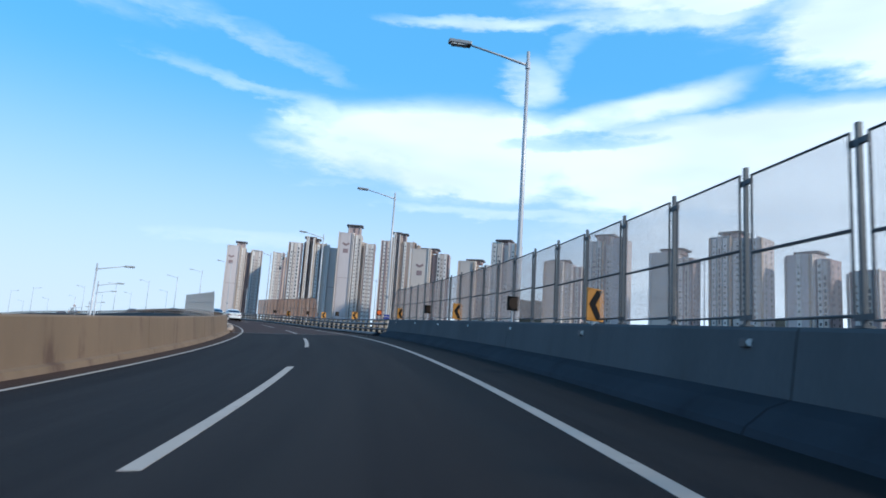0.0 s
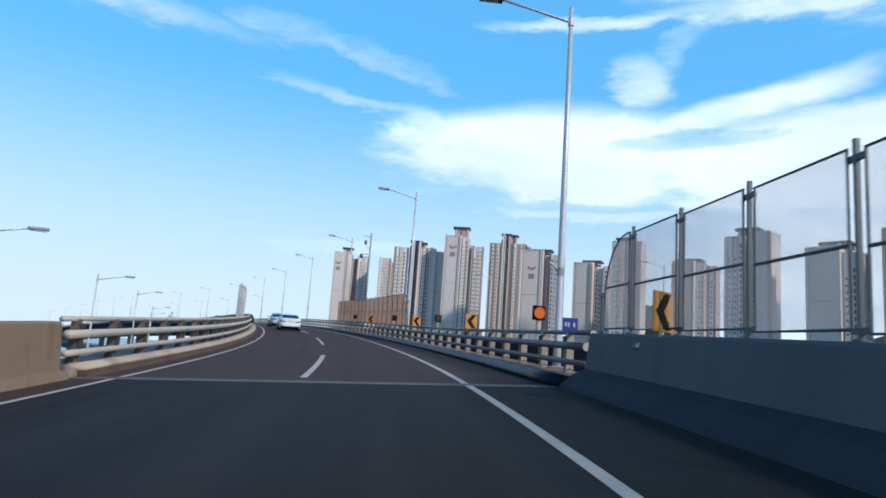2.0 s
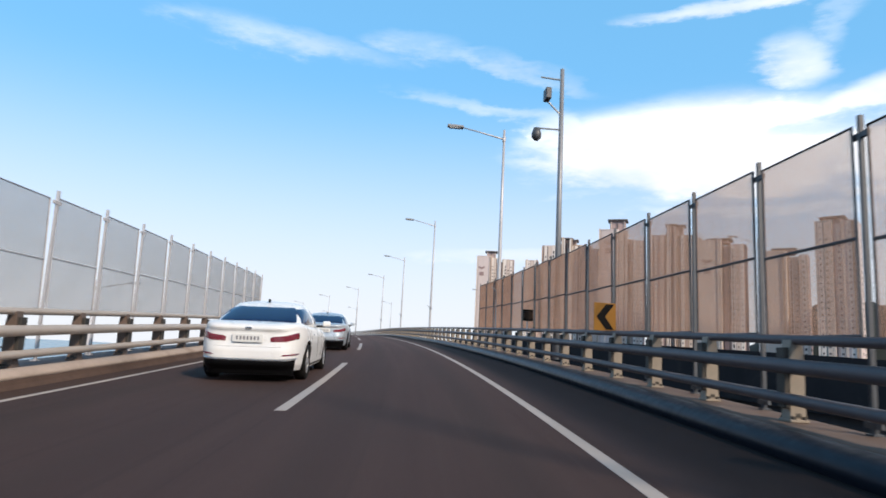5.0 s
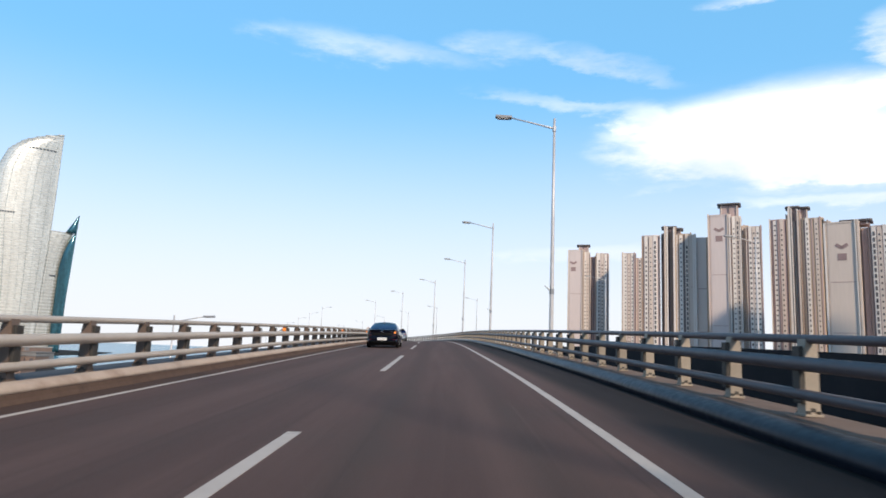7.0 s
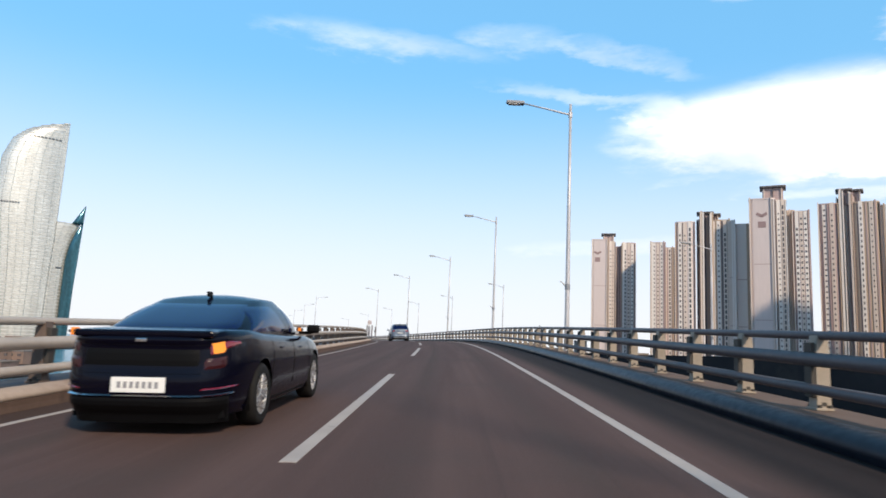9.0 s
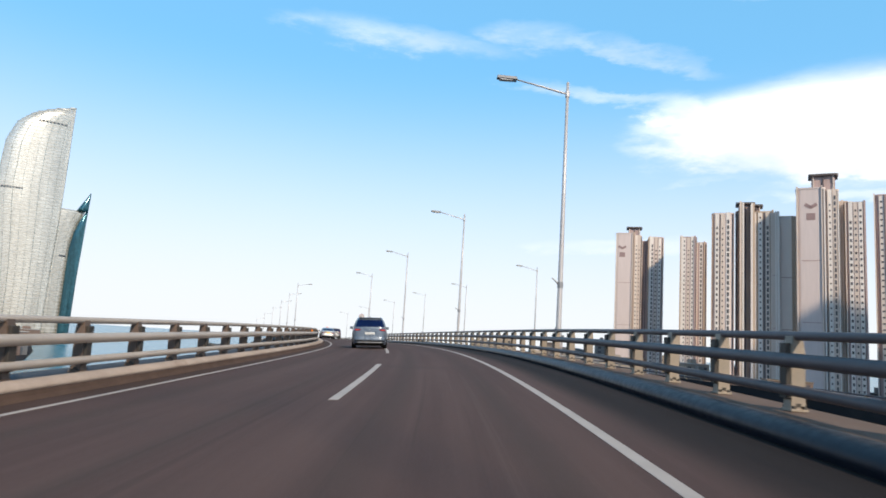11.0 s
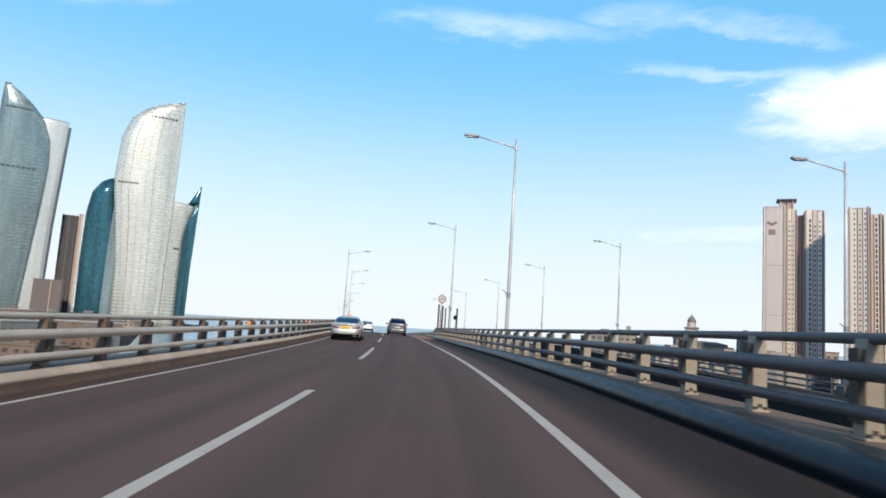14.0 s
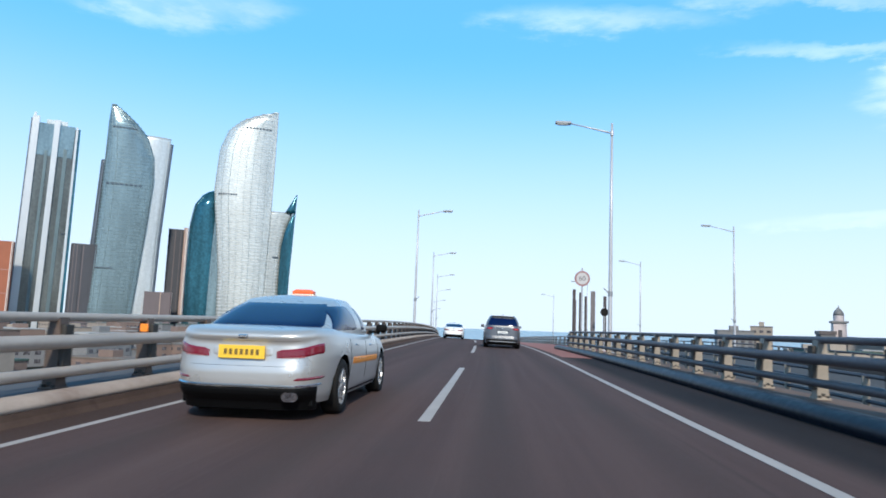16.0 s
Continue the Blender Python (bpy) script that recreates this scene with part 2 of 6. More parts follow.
# left kerb: lighter copy of the kerb concrete, sunlight put into its colour
KERB_SUNLIT = surface("sunlit_kerb_concrete", (0.38, 0.30, 0.245), 0.8, vary=0.16, scale=1.0, fine=20, bump=0.2, stain=(0.22, 0.15, 0.115), stain_scale=0.9, stain_at=(0.5, 0.75), spec=0.12)
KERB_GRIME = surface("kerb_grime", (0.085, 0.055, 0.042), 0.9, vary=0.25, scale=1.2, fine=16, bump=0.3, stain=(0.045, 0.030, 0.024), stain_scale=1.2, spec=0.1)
KERB = surface("kerb_concrete", (0.145, 0.105, 0.086), 0.8, vary=0.14, scale=1.0, fine=20, bump=0.2, stain=(0.075, 0.055, 0.048), stain_scale=0.9, spec=0.12)
# blue kerb tone taken near black to carry the shade on its face
BLUE_KERB = surface("shade_dark_blue_kerb", (0.0095, 0.0125, 0.0205), 0.42, vary=0.05, scale=0.9, fine=9.0, stain=(0.011, 0.012, 0.018), stain_scale=0.8, stain_at=(0.5, 0.75), spec=0.12)
# one rail finish in two colours: sun put into the left, shade into the right
RAIL_SUNLIT = surface("sunlit_rail", (0.41, 0.355, 0.31), 0.5, 0.15, vary=0.12, scale=1.2, fine=14, stain=(0.36, 0.31, 0.27), stain_scale=1.4, stain_at=(0.62, 0.85), spec=0.25)
RAIL_SHADED = surface("shaded_rail", (0.092, 0.080, 0.086), 0.5, 0.1, vary=0.12, scale=1.2, fine=14, stain=(0.13, 0.11, 0.098), stain_scale=1.4, stain_at=(0.62, 0.85), spec=0.25)
POST = surface("cream_painted_post", (0.26, 0.222, 0.18), 0.6, vary=0.15, scale=3.0, fine=20, stain=(0.24, 0.17, 0.11), stain_scale=4.0, per_piece=0.1)
POST_BROWN = surface("brown_weathered_post", (0.105, 0.074, 0.058), 0.65, vary=0.2, scale=3.0, fine=20, stain=(0.07, 0.04, 0.03), stain_scale=4.0, per_piece=0.12)
STEEL = surface("galvanised_steel", (0.47, 0.46, 0.475), 0.45, 0.3, vary=0.1, scale=1.5, fine=20)
DARK_STEEL = surface("dark_painted_steel", (0.075, 0.08, 0.09), 0.5, 0.3, vary=0.15, scale=2.0)
GREY_STEEL = surface("grey_painted_steel", (0.24, 0.25, 0.27), 0.5, 0.3, vary=0.12, scale=2.0)
BOLT = surface("dark_bolt", (0.05, 0.045, 0.04), 0.6, 0.4)
MESH = see_through("white_fence_screen", (0.60, 0.575, 0.60), 0.84)
TAN_MESH = see_through("tan_noise_screen", (0.50, 0.33, 0.24), 0.72)
PALE_MESH = see_through("pale_noise_screen", (0.52, 0.49, 0.47), 0.64)
STRAND = {MESH: surface("grey_brown_strand", (0.20, 0.155, 0.145), 0.7, vary=0.15), TAN_MESH: surface("tan_strand", (0.34, 0.205, 0.145), 0.7, vary=0.2), PALE_MESH: surface("pale_strand", (0.45, 0.425, 0.41), 0.7, vary=0.15)}
STRAND_DEPTH = {MESH: 0.0045, TAN_MESH: 0.0065, PALE_MESH: 0.004}
YELLOW = surface("yellow_sign_sheet", (0.42, 0.185, 0.014), 0.45, vary=0.08)
BLACK = surface("black_sheet", (0.008, 0.007, 0.007), 0.6, vary=0.1, spec=0.15)
AMBER = glow("amber_signal_light", (1.0, 0.20, 0.05), 0.75)
AMBER_OFF = surface("unlit_amber_lens", (0.035, 0.020, 0.012), 0.35, vary=0.1, spec=0.25)
BLUE_SIGN = surface("blue_sign_sheet", (0.006, 0.018, 0.20), 0.4, vary=0.06)
WHITE_SIGN = surface("white_sign_sheet", (0.8, 0.8, 0.8), 0.45, vary=0.04)
SIGN_RIM = surface("muted_red_sign_rim", (0.26, 0.14, 0.14), 0.5, vary=0.1)
SIGN_FACE = surface("grey_white_sign", (0.46, 0.44, 0.44), 0.5, vary=0.06)
SIGN_INK = surface("grey_sign_ink", (0.12, 0.11, 0.12), 0.6, vary=0.1)
REFLECTOR = surface("orange_reflector", (0.85, 0.25, 0.02), 0.3, vary=0.05)
RED_ROAD = surface("red_paved_asphalt", (0.27, 0.105, 0.078), 0.85, vary=0.18, scale=0.6, fine=30, stain=(0.10, 0.05, 0.045), stain_scale=0.3)
JOINT = surface("expansion_joint_steel", (0.04, 0.04, 0.043), 0.5, 0.3, vary=0.2, scale=4)
JOINT_CONCRETE = surface("joint_concrete", (0.15, 0.14, 0.135), 0.8, vary=0.15, scale=2.0)

# ---- mesh helpers ----


def part(name, bm, material, parent=None, label="", smooth=False, uv=None):
    """Links a bmesh as one mesh object, under a thing where one is given."""
    me = bpy.data.meshes.new(name)
    bm.to_mesh(me)
    bm.free()
    me.materials.append(material)
    if smooth:
        me.polygons.foreach_set("use_smooth", [True] * len(me.polygons))
    ob = new(name, me)
    if parent is not None:
        ob.parent = parent
    return tagged(ob, label)


def piece(name, mesh, parent, matrix, label=""):
    """One more object on a mesh that alike pieces share."""
    ob = new(name, mesh)
    ob.parent = parent
    ob.matrix_basis = matrix
    return tagged(ob, label)


def empty(name, label, category, matrix=None, group="", kind=""):
    ob = new(name)
    ob.empty_display_size = 0.2
    if matrix is not None:
        ob.matrix_basis = matrix
    return tagged(ob, label, category, group, kind)


def mesh_of(name, bm, material, smooth=False):
    me = bpy.data.meshes.new(name)
    bm.to_mesh(me)
    bm.free()
    me.materials.append(material)
    if smooth:
        me.polygons.foreach_set("use_smooth", [True] * len(me.polygons))
    return me


def add_box(bm, x0, x1, y0, y1, z0, z1, m=None, bevel=0.0):
    vs = bmesh.ops.create_cube(bm, size=1.0)["verts"]
    t = Matrix.Translation(((x0 + x1) / 2, (y0 + y1) / 2, (z0 + z1) / 2)) @ Matrix.Diagonal((x1 - x0, y1 - y0, z1 - z0, 1))
    if m is not None:
        t = m @ t
    bmesh.ops.transform(bm, matrix=t, verts=vs)
    if bevel:
        es = list({e for v in vs for e in v.link_edges})
        bmesh.ops.bevel(bm, geom=es, offset=bevel, segments=2, affect="EDGES", profile=0.5)
    return vs


def box(x0, x1, y0, y1, z0, z1, bevel=0.0):
    bm = bmesh.new()
    add_box(bm, x0, x1, y0, y1, z0, z1, None, bevel)
    return bm


def add_tube(bm, points, radii, sides=10, caps=True):
    """A tube along points with a radius at each."""
    pts = [Vector(p) for p in points]
    rings = []
    side = None
    for i, p in enumerate(pts):
        d = (pts[min(i + 1, len(pts) - 1)] - pts[max(i - 1, 0)]).normalized()
        if side is None:
            side = d.orthogonal().normalized()
        side = (side - d * side.dot(d)).normalized()
        up = d.cross(side)
        r = radii[i] if isinstance(radii, (list, tuple)) else radii
        rings.append([bm.verts.new(p + (side * math.cos(a) + up * math.sin(a)) * r) for a in (2 * math.pi * k / sides for k in range(sides))])
    for a, b in zip(rings, rings[1:]):
        for k in range(sides):
            bm.faces.new((a[k], a[(k + 1) % sides], b[(k + 1) % sides], b[k]))
    if caps:
        bm.faces.new(rings[0][::-1])
        bm.faces.new(rings[-1])


def tube(points, radii, sides=10):
    bm = bmesh.new()
    add_tube(bm, points, radii, sides)
    return bm


def add_prism(bm, outline, z0, z1, m=None):
    """An upright prism over a plan outline of (x, y), counter-clockwise. z1 may be a function of (x, y)."""
    m = m or Matrix.Identity(4)
    top = z1 if callable(z1) else (lambda x, y: z1)
    lo = [bm.verts.new(m @ Vector((x, y, z0))) for x, y in outline]
    hi = [bm.verts.new(m @ Vector((x, y, top(x, y)))) for x, y in outline]
    n = len(outline)
    for i in range(n):
        bm.faces.new((lo[i], lo[(i + 1) % n], hi[(i + 1) % n], hi[i]))
    bm.faces.new(hi)
    bm.faces.new(lo[::-1])


def prism(outline, z0, z1, m=None):
    bm = bmesh.new()
    add_prism(bm, outline, z0, z1, m)
    return bm


# ---- the line of the carriageway ----
STEP = 25.0
HEADING = [-24.25, -17.85, -11.85, -6.01, -2.17, 0.45, 0.88, 2.35, 6.56, 12.38, 15.51, 16.08, 17.49, 18.55, 19.63, 20.72, 21.81]
CLIMB = [2.6, 2.56, 2.21, 2.64, 2.4, 2.03, 1.77, 1.44, 0.61, 0.09, -0.11, -0.0, -0.43, -0.9, -1.37, -1.83, -2.29]
BANK = [0.0608, 0.061, 0.0398, 0.0207, 0.0119, 0.0161, 0.0246, 0.0372, 0.0442, 0.0385, 0.017, -0.0072, -0.0231, -0.0269, -0.0244, -0.019, -0.0129]
S_MIN, S_MAX = -50, 600


def drawn_out(values):
    a = np.array(values, float)
    front = [a[0] + (a[0] - a[1]) * k for k in (2, 1)]
    back = [a[-1] + (a[-1] - a[-2]) * k * 0.5 for k in range(1, 9)]
    return np.array([*front, *a, *back])


def eased(values, s):
    y, k = drawn_out(values), np.arange(S_MIN, S_MAX + 1, STEP)
    slope = np.gradient(y, k)
    j = np.clip(np.searchsorted(k, s, side="right") - 1, 0, len(k) - 2)
    u = (s - k[j]) / STEP
    return (2 * u**3 - 3 * u**2 + 1) * y[j] + (u**3 - 2 * u**2 + u) * STEP * slope[j] + (-2 * u**3 + 3 * u**2) * y[j + 1] + (u**3 - u**2) * STEP * slope[j + 1]


RUN = np.arange(S_MIN, S_MAX + 0.1, 1.0)
TURN, TILT, LEAN = np.radians(eased(HEADING, RUN)), np.radians(eased(CLIMB, RUN)), eased(BANK, RUN)


def summed(rate):
    total = np.concatenate([[0], np.cumsum((rate[1:] + rate[:-1]) / 2)])
    return total - np.interp(0.0, RUN, total)


LINE_X, LINE_Y, LINE_Z = summed(-np.sin(TURN) * np.cos(TILT)), summed(np.cos(TURN) * np.cos(TILT)), summed(np.sin(TILT))


def on_road(s, across, up=0.0):
    """The point at s metres along the road, across metres right of the driven lane's middle, up metres over the deck."""
    h = np.interp(s, RUN, TURN)
    up = up - np.interp(s, (0.0, 14.0, 42.0), (0.17, 0.13, 0.0)) * min(max((across - 1.9) / 2.1, 0.0), 1.0)      # approach shoulder lowered so that wall and screen fit the camera's view
    return Vector((np.interp(s, RUN, LINE_X) + math.cos(h) * across, np.interp(s, RUN, LINE_Y) + math.sin(h) * across, np.interp(s, RUN, LINE_Z) + up + across * np.interp(s, RUN, LEAN)))


def stand(s, across, up=0.0, follow=False):
    """A pose on the road with y ahead and z up; follow: tilted with the road."""
    h, tilt, lean = np.interp(s, RUN, TURN), np.interp(s, RUN, TILT), np.interp(s, RUN, LEAN)
    m = Matrix.Translation(on_road(s, across, up)) @ Matrix.Rotation(h, 4, "Z")
    if follow:
        m = m @ Matrix.Rotation(tilt, 4, "X") @ Matrix.Rotation(-lean, 4, "Y")
    return m


def steps(s0, s1, step):
    n = max(1, round((s1 - s0) / step))
    return [s0 + (s1 - s0) * i / n for i in range(n + 1)]


def add_sweep(bm, outline, s0, s1, step=2.0, uv=False):
    """A closed outline of (across, up), counter-clockwise seen along the road, drawn along it."""
    layer = bm.loops.layers.uv.verify() if uv else None
    rows = []
    ss = steps(s0, s1, step)
    for s in ss:
        rows.append([bm.verts.new(on_road(s, a, u)) for a, u in outline])
    n = len(outline)
    for i, (a, b) in enumerate(zip(rows, rows[1:])):
        for k in range(n):
            k2 = (k + 1) % n
            f = bm.faces.new((a[k], b[k], b[k2], a[k2]))
            if uv:
                for loop, (q, s) in zip(f.loops, ((k, ss[i]), (k, ss[i + 1]), (k2, ss[i + 1]), (k2, ss[i]))):
                    loop[layer].uv = (outline[q][0], s)
    bm.faces.new(rows[0])
    bm.faces.new(rows[-1][::-1])
    bmesh.ops.recalc_face_normals(bm, faces=bm.faces)


def sweep(outline, s0, s1, step=2.0, uv=False):
    bm = bmesh.new()
    add_sweep(bm, outline, s0, s1, step, uv)
    return bm


def strip(a0, a1, up=0.004, thick=0.004):
    return [(a0, up - thick), (a1, up - thick), (a1, up), (a0, up)]


def bar(a, u, r, n=10):
    return [(a + r * math.cos(2 * math.pi * k / n), u + r * math.sin(2 * math.pi * k / n)) for k in range(n)]

# ---- ground and water ----


def ripples():
    m = bpy.data.materials.new("sea_water")
    m.use_nodes = True
    g = Graph(m.node_tree)
    at = g.node("ShaderNodeTexCoord").outputs["Object"]
    wave = g.noise(at, 0.12, 6.0, 0.65)
    c = g.mix(g.ramp(g.noise(at, 0.004, 3.0), 0.3, 0.7), rgb(0.025, 0.13, 0.19), rgb(0.04, 0.17, 0.24))
    p = g.node("ShaderNodeBsdfPrincipled", Base_Color=c, Roughness=0.22)
    b = g.node("ShaderNodeBump", Strength=0.5, Distance=0.6, Height=wave)
    g.links.new(b.outputs[0], p.inputs["Normal"])
    g.links.new(p.outputs[0], g.node("ShaderNodeOutputMaterial").inputs[0])
    return m


WATER = ripples()
LAND = surface("city_ground", (0.024, 0.021, 0.022), 0.95, vary=0.3, scale=0.03, fine=0.6, stain=(0.014, 0.017, 0.012), stain_scale=0.012, stain_at=(0.5, 0.62), spec=0.1)
GROUND_Z = -13.0


def round_outline(cx, cy, r, n=96):
    return [(cx + r * math.cos(2 * math.pi * k / n), cy + r * math.sin(2 * math.pi * k / n)) for k in range(n)]


tagged(part("water", prism(round_outline(0, 200, 4700), GROUND_Z - 1.0, GROUND_Z - 0.6), WATER), "calm blue sea that reaches the horizon", "water", kind="structure")
COAST_EAST = [(24, -900), (1600, -900), (1700, 700), (900, 900), (420, 760), (260, 700), (16, 810), (6, 700), (52, 560), (52, 420), (34, 300), (26, 120)]
COAST_WEST = [(-2000, 60), (-420, 190), (-200, 250), (-150, 330), (-165, 440), (-250, 580), (-345, 720), (-390, 800), (-420, 980), (-470, 1120), (-700, 1240), (-2000, 1300)]
NEAR_WEST = [(-420, -900), (24, -900), (26, 120), (-10, 150), (-60, 200), (-140, 210), (-420, 180)]
for name, coast, words in (("ground_east", COAST_EAST, "built-up flat shore below the bridge"), ("ground_west", COAST_WEST, "reclaimed waterfront under the glass towers"), ("ground_south", NEAR_WEST, "flat quayside ground below the ramp")):
    tagged(part(name, prism(coast, GROUND_Z - 0.9, GROUND_Z), LAND), words, "ground", kind="structure")

# ---- the carriageway ----
S_JOINT, S_GORE, KERB_TOP = 43.6, 296.0, 0.168
deck = tagged(part("bridge_deck", sweep([(-7.0, -0.13), (-7.0, -0.5), (-4.2, -0.8), (-3.6, -2.6), (2.2, -2.6), (2.8, -0.8), (5.2, -0.5), (5.2, -0.13)], -48, 590, 4.0), CONCRETE), "grey concrete box girder carrying the road", "bridge deck", kind="structure")
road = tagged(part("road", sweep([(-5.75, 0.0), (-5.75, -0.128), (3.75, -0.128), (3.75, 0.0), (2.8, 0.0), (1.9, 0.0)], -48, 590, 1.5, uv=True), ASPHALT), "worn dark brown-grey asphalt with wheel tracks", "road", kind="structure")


def on_line(name, a0, a1, s0, s1, step=1.5, material=LINE):
    return part(name, sweep(strip(a0, a1), s0, s1, step), material, road)


on_line("edge_line", 1.575, 1.715, -48, 590)
on_line("edge_line", -5.0, -4.90, -48, 590)
for n in range(-3, 29):
    start = 20 * n + (4.6 if n < 5 else 4.3 if n < 9 else 0.75)
    on_line("lane_dash", -1.69, -1.545, start, start + 10, 1.25)
for s in (S_JOINT,):
    part("joint_band", sweep([(-5.7, 0.0), (1.9, 0.0), (3.4, 0.0), (3.4, 0.006), (1.9, 0.006), (-5.7, 0.006)], s - 0.20, s + 0.20, 0.2), JOINT_CONCRETE, road)
    for d in (-0.09, 0.03):
        part("joint_comb", sweep([(-5.7, 0.006), (1.9, 0.006), (3.4, 0.006), (3.4, 0.012), (1.9, 0.012), (-5.7, 0.012)], s + d, s + d + 0.06, 0.06), JOINT, road)


# ---- parapets of the approach ----
def parapet(name, outline, gaps, material, label):
    whole = empty(name, label, "parapet", kind="structure")
    for a, b in zip(gaps, gaps[1:]):
        part("wall_panel", sweep(outline, a + 0.015, b - 0.015, 1.5), material, whole)
    return whole


RIGHT_WALL = [(3.975, 0.363), (4.06, 1.04), (4.10, 1.08), (4.40, 1.08), (4.44, 1.04), (4.5, -0.12), (4.21, -0.12), (4.21, 0.363)]
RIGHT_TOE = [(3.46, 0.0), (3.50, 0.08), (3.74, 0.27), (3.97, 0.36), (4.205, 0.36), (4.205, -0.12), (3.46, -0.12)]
LEFT_WALL = [(-5.62, 0.0), (-5.66, 0.12), (-5.80, 0.16), (-5.88, 0.99), (-5.92, 1.03), (-6.26, 1.03), (-6.3, 0.99), (-6.4, -0.12), (-5.62, -0.12)]
RIGHT_GAPS = [-48, -18.4, -6.0, 6.4, 18.8, 31.2, 43.5]
LEFT_GAPS = [-48, -20, -10, 0.0, 10, 20, 30, 43.2]
# toe colour holds road grime and the shade at the wall's foot
DARK_TOE = surface("dirt_and_shade_on_concrete", (0.040, 0.042, 0.052), 0.9, vary=0.2, scale=0.8, fine=14, bump=0.25, stain=(0.022, 0.022, 0.028), stain_scale=0.9, spec=0.1, stretch=(1, 1, 0.35))
right_wall = parapet("parapet_right", RIGHT_WALL, RIGHT_GAPS, CONCRETE, "grey concrete parapet wall along the shoulder, toned dark for shade")
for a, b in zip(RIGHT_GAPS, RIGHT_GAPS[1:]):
    part("wall_toe", sweep(RIGHT_TOE, a + 0.015, b - 0.015, 1.5), DARK_TOE, right_wall, "flared toe darkened by grime and painted shade")
parapet("parapet_left", LEFT_WALL, LEFT_GAPS, SUNLIT_CONCRETE, "concrete parapet wall in a sunlit tan tone with rust stains")

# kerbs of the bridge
part("kerb_face", sweep([(3.34, 0.0), (3.305, 0.05), (3.305, 0.105), (3.335, 0.165), (3.40, 0.21), (3.50, 0.232), (3.62, 0.226), (3.73, 0.198), (3.79, 0.172), (3.79, -0.12), (3.34, -0.12)], S_JOINT + 0.1, S_GORE, 1.5), BLUE_KERB, smooth=True, parent=tagged(part("kerb_right", sweep([(3.792, KERB_TOP), (3.792, -0.12), (4.62, -0.12), (4.62, KERB_TOP)], S_JOINT + 0.1, S_GORE, 1.5), KERB), "tan concrete kerb plinth with a rounded face toned blue-black for shade", "kerb", kind="structure"))
ledge = tagged(part("kerb_left", sweep([(-5.962, 0.20), (-5.962, -0.12), (-6.9, -0.12), (-6.9, 0.20)], S_JOINT + 0.1, 588, 1.5), CONCRETE), "grey concrete ledge behind a rounded kerb in a sunlit cream tone", "kerb", kind="structure")
part("kerb_face", sweep([(-5.555, 0.125), (-5.58, 0.18), (-5.65, 0.235), (-5.75, 0.252), (-5.88, 0.24), (-5.96, 0.20), (-5.96, -0.10), (-5.70, -0.10), (-5.70, 0.125)], S_JOINT + 0.1, 588, 1.5), KERB_SUNLIT, ledge, smooth=True)
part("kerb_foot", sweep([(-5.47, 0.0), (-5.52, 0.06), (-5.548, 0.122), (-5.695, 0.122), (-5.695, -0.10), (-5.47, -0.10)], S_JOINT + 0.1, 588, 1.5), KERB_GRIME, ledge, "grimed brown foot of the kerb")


# ---- guard rails ----
def post_mesh(side, skin):
    """A cast rail post: upright web with a bracket flange towards the road, coloured dark for the shade on that side, a
    foot plate and bolts. side: 1 where the road is to its left.
    """
    bm = bmesh.new()
    add_box(bm, -0.11, 0.11, -0.13, 0.13, 0.0, 0.035, bevel=0.006)
    for z0, z1, w0, w1 in ((0.03, 0.16, 0.095, 0.085), (0.16, 0.80, 0.085, 0.085), (0.80, 1.02, 0.085, 0.06)):
        vs = add_box(bm, -0.5, 0.5, -0.095, 0.095, z0, z1)
        for v in vs:
            v.co.x *= 2 * (w0 if abs(v.co.z - z0) < 1e-4 else w1)
    pale = len(bm.faces)
    lo, hi = (-0.145, -0.0855) if side > 0 else (0.0855, 0.145)
    add_box(bm, lo, hi, -0.085, 0.085, 0.17, 0.92, bevel=0.008)
    for x in (-0.065, 0.065):
        for y in (-0.113, 0.113):
            add_box(bm, x - 0.02, x + 0.02, y - 0.016, y + 0.016, 0.034, 0.075)
    add_box(bm, -0.03, 0.03, -0.099, 0.099, 0.06, 0.11)
    bmesh.ops.recalc_face_normals(bm, faces=bm.faces)
    bm.faces.ensure_lookup_table()
    for f in bm.faces[pale:]:
        f.material_index = 1
    me = mesh_of("post", bm, skin)
    me.materials.append(BOLT)
    return me


def guard_rail(name, across, base, s0, s1, side, skin, skin_rail, label, spacing=2.12, first=0.0, lift=0.0):
    rail = empty(name, label, "guard rail", kind="structure")
    me = post_mesh(side, skin)
    front = across - 0.13 * side
    for a, u, r in ((across, base + lift + 0.85, 0.058), (front, base + lift + 0.555, 0.088), (front, base + lift + 0.195, 0.066)):
        part("rail_tube", sweep(bar(a, u, r), s0, s1, 1.5), skin_rail, rail, smooth=True)
    s = s0 + 0.4 + first
    while s < s1 - 0.2:
        piece("post", me, rail, stand(s, across, base) @ Matrix.Diagonal((1, 1, 0.83 + lift, 1)))
        s += spacing
    return rail


right_rail = guard_rail("guard_rail_right", 4.28, KERB_TOP, S_JOINT + 0.35, S_GORE, 1, POST, RAIL_SHADED, "three-tube bridge rail in a shaded slate tone on cream posts", first=1.2, lift=0.068)
for a, u, r in ((4.28, 0.85, 0.059), (4.15, 0.555, 0.089)):
    part("end_cap", sweep(bar(a, KERB_TOP + 0.068 + u, r, 12), S_JOINT + 0.31, S_JOINT + 0.345, 0.035), RAIL_SUNLIT, right_rail, "white end cap of the rail tube")
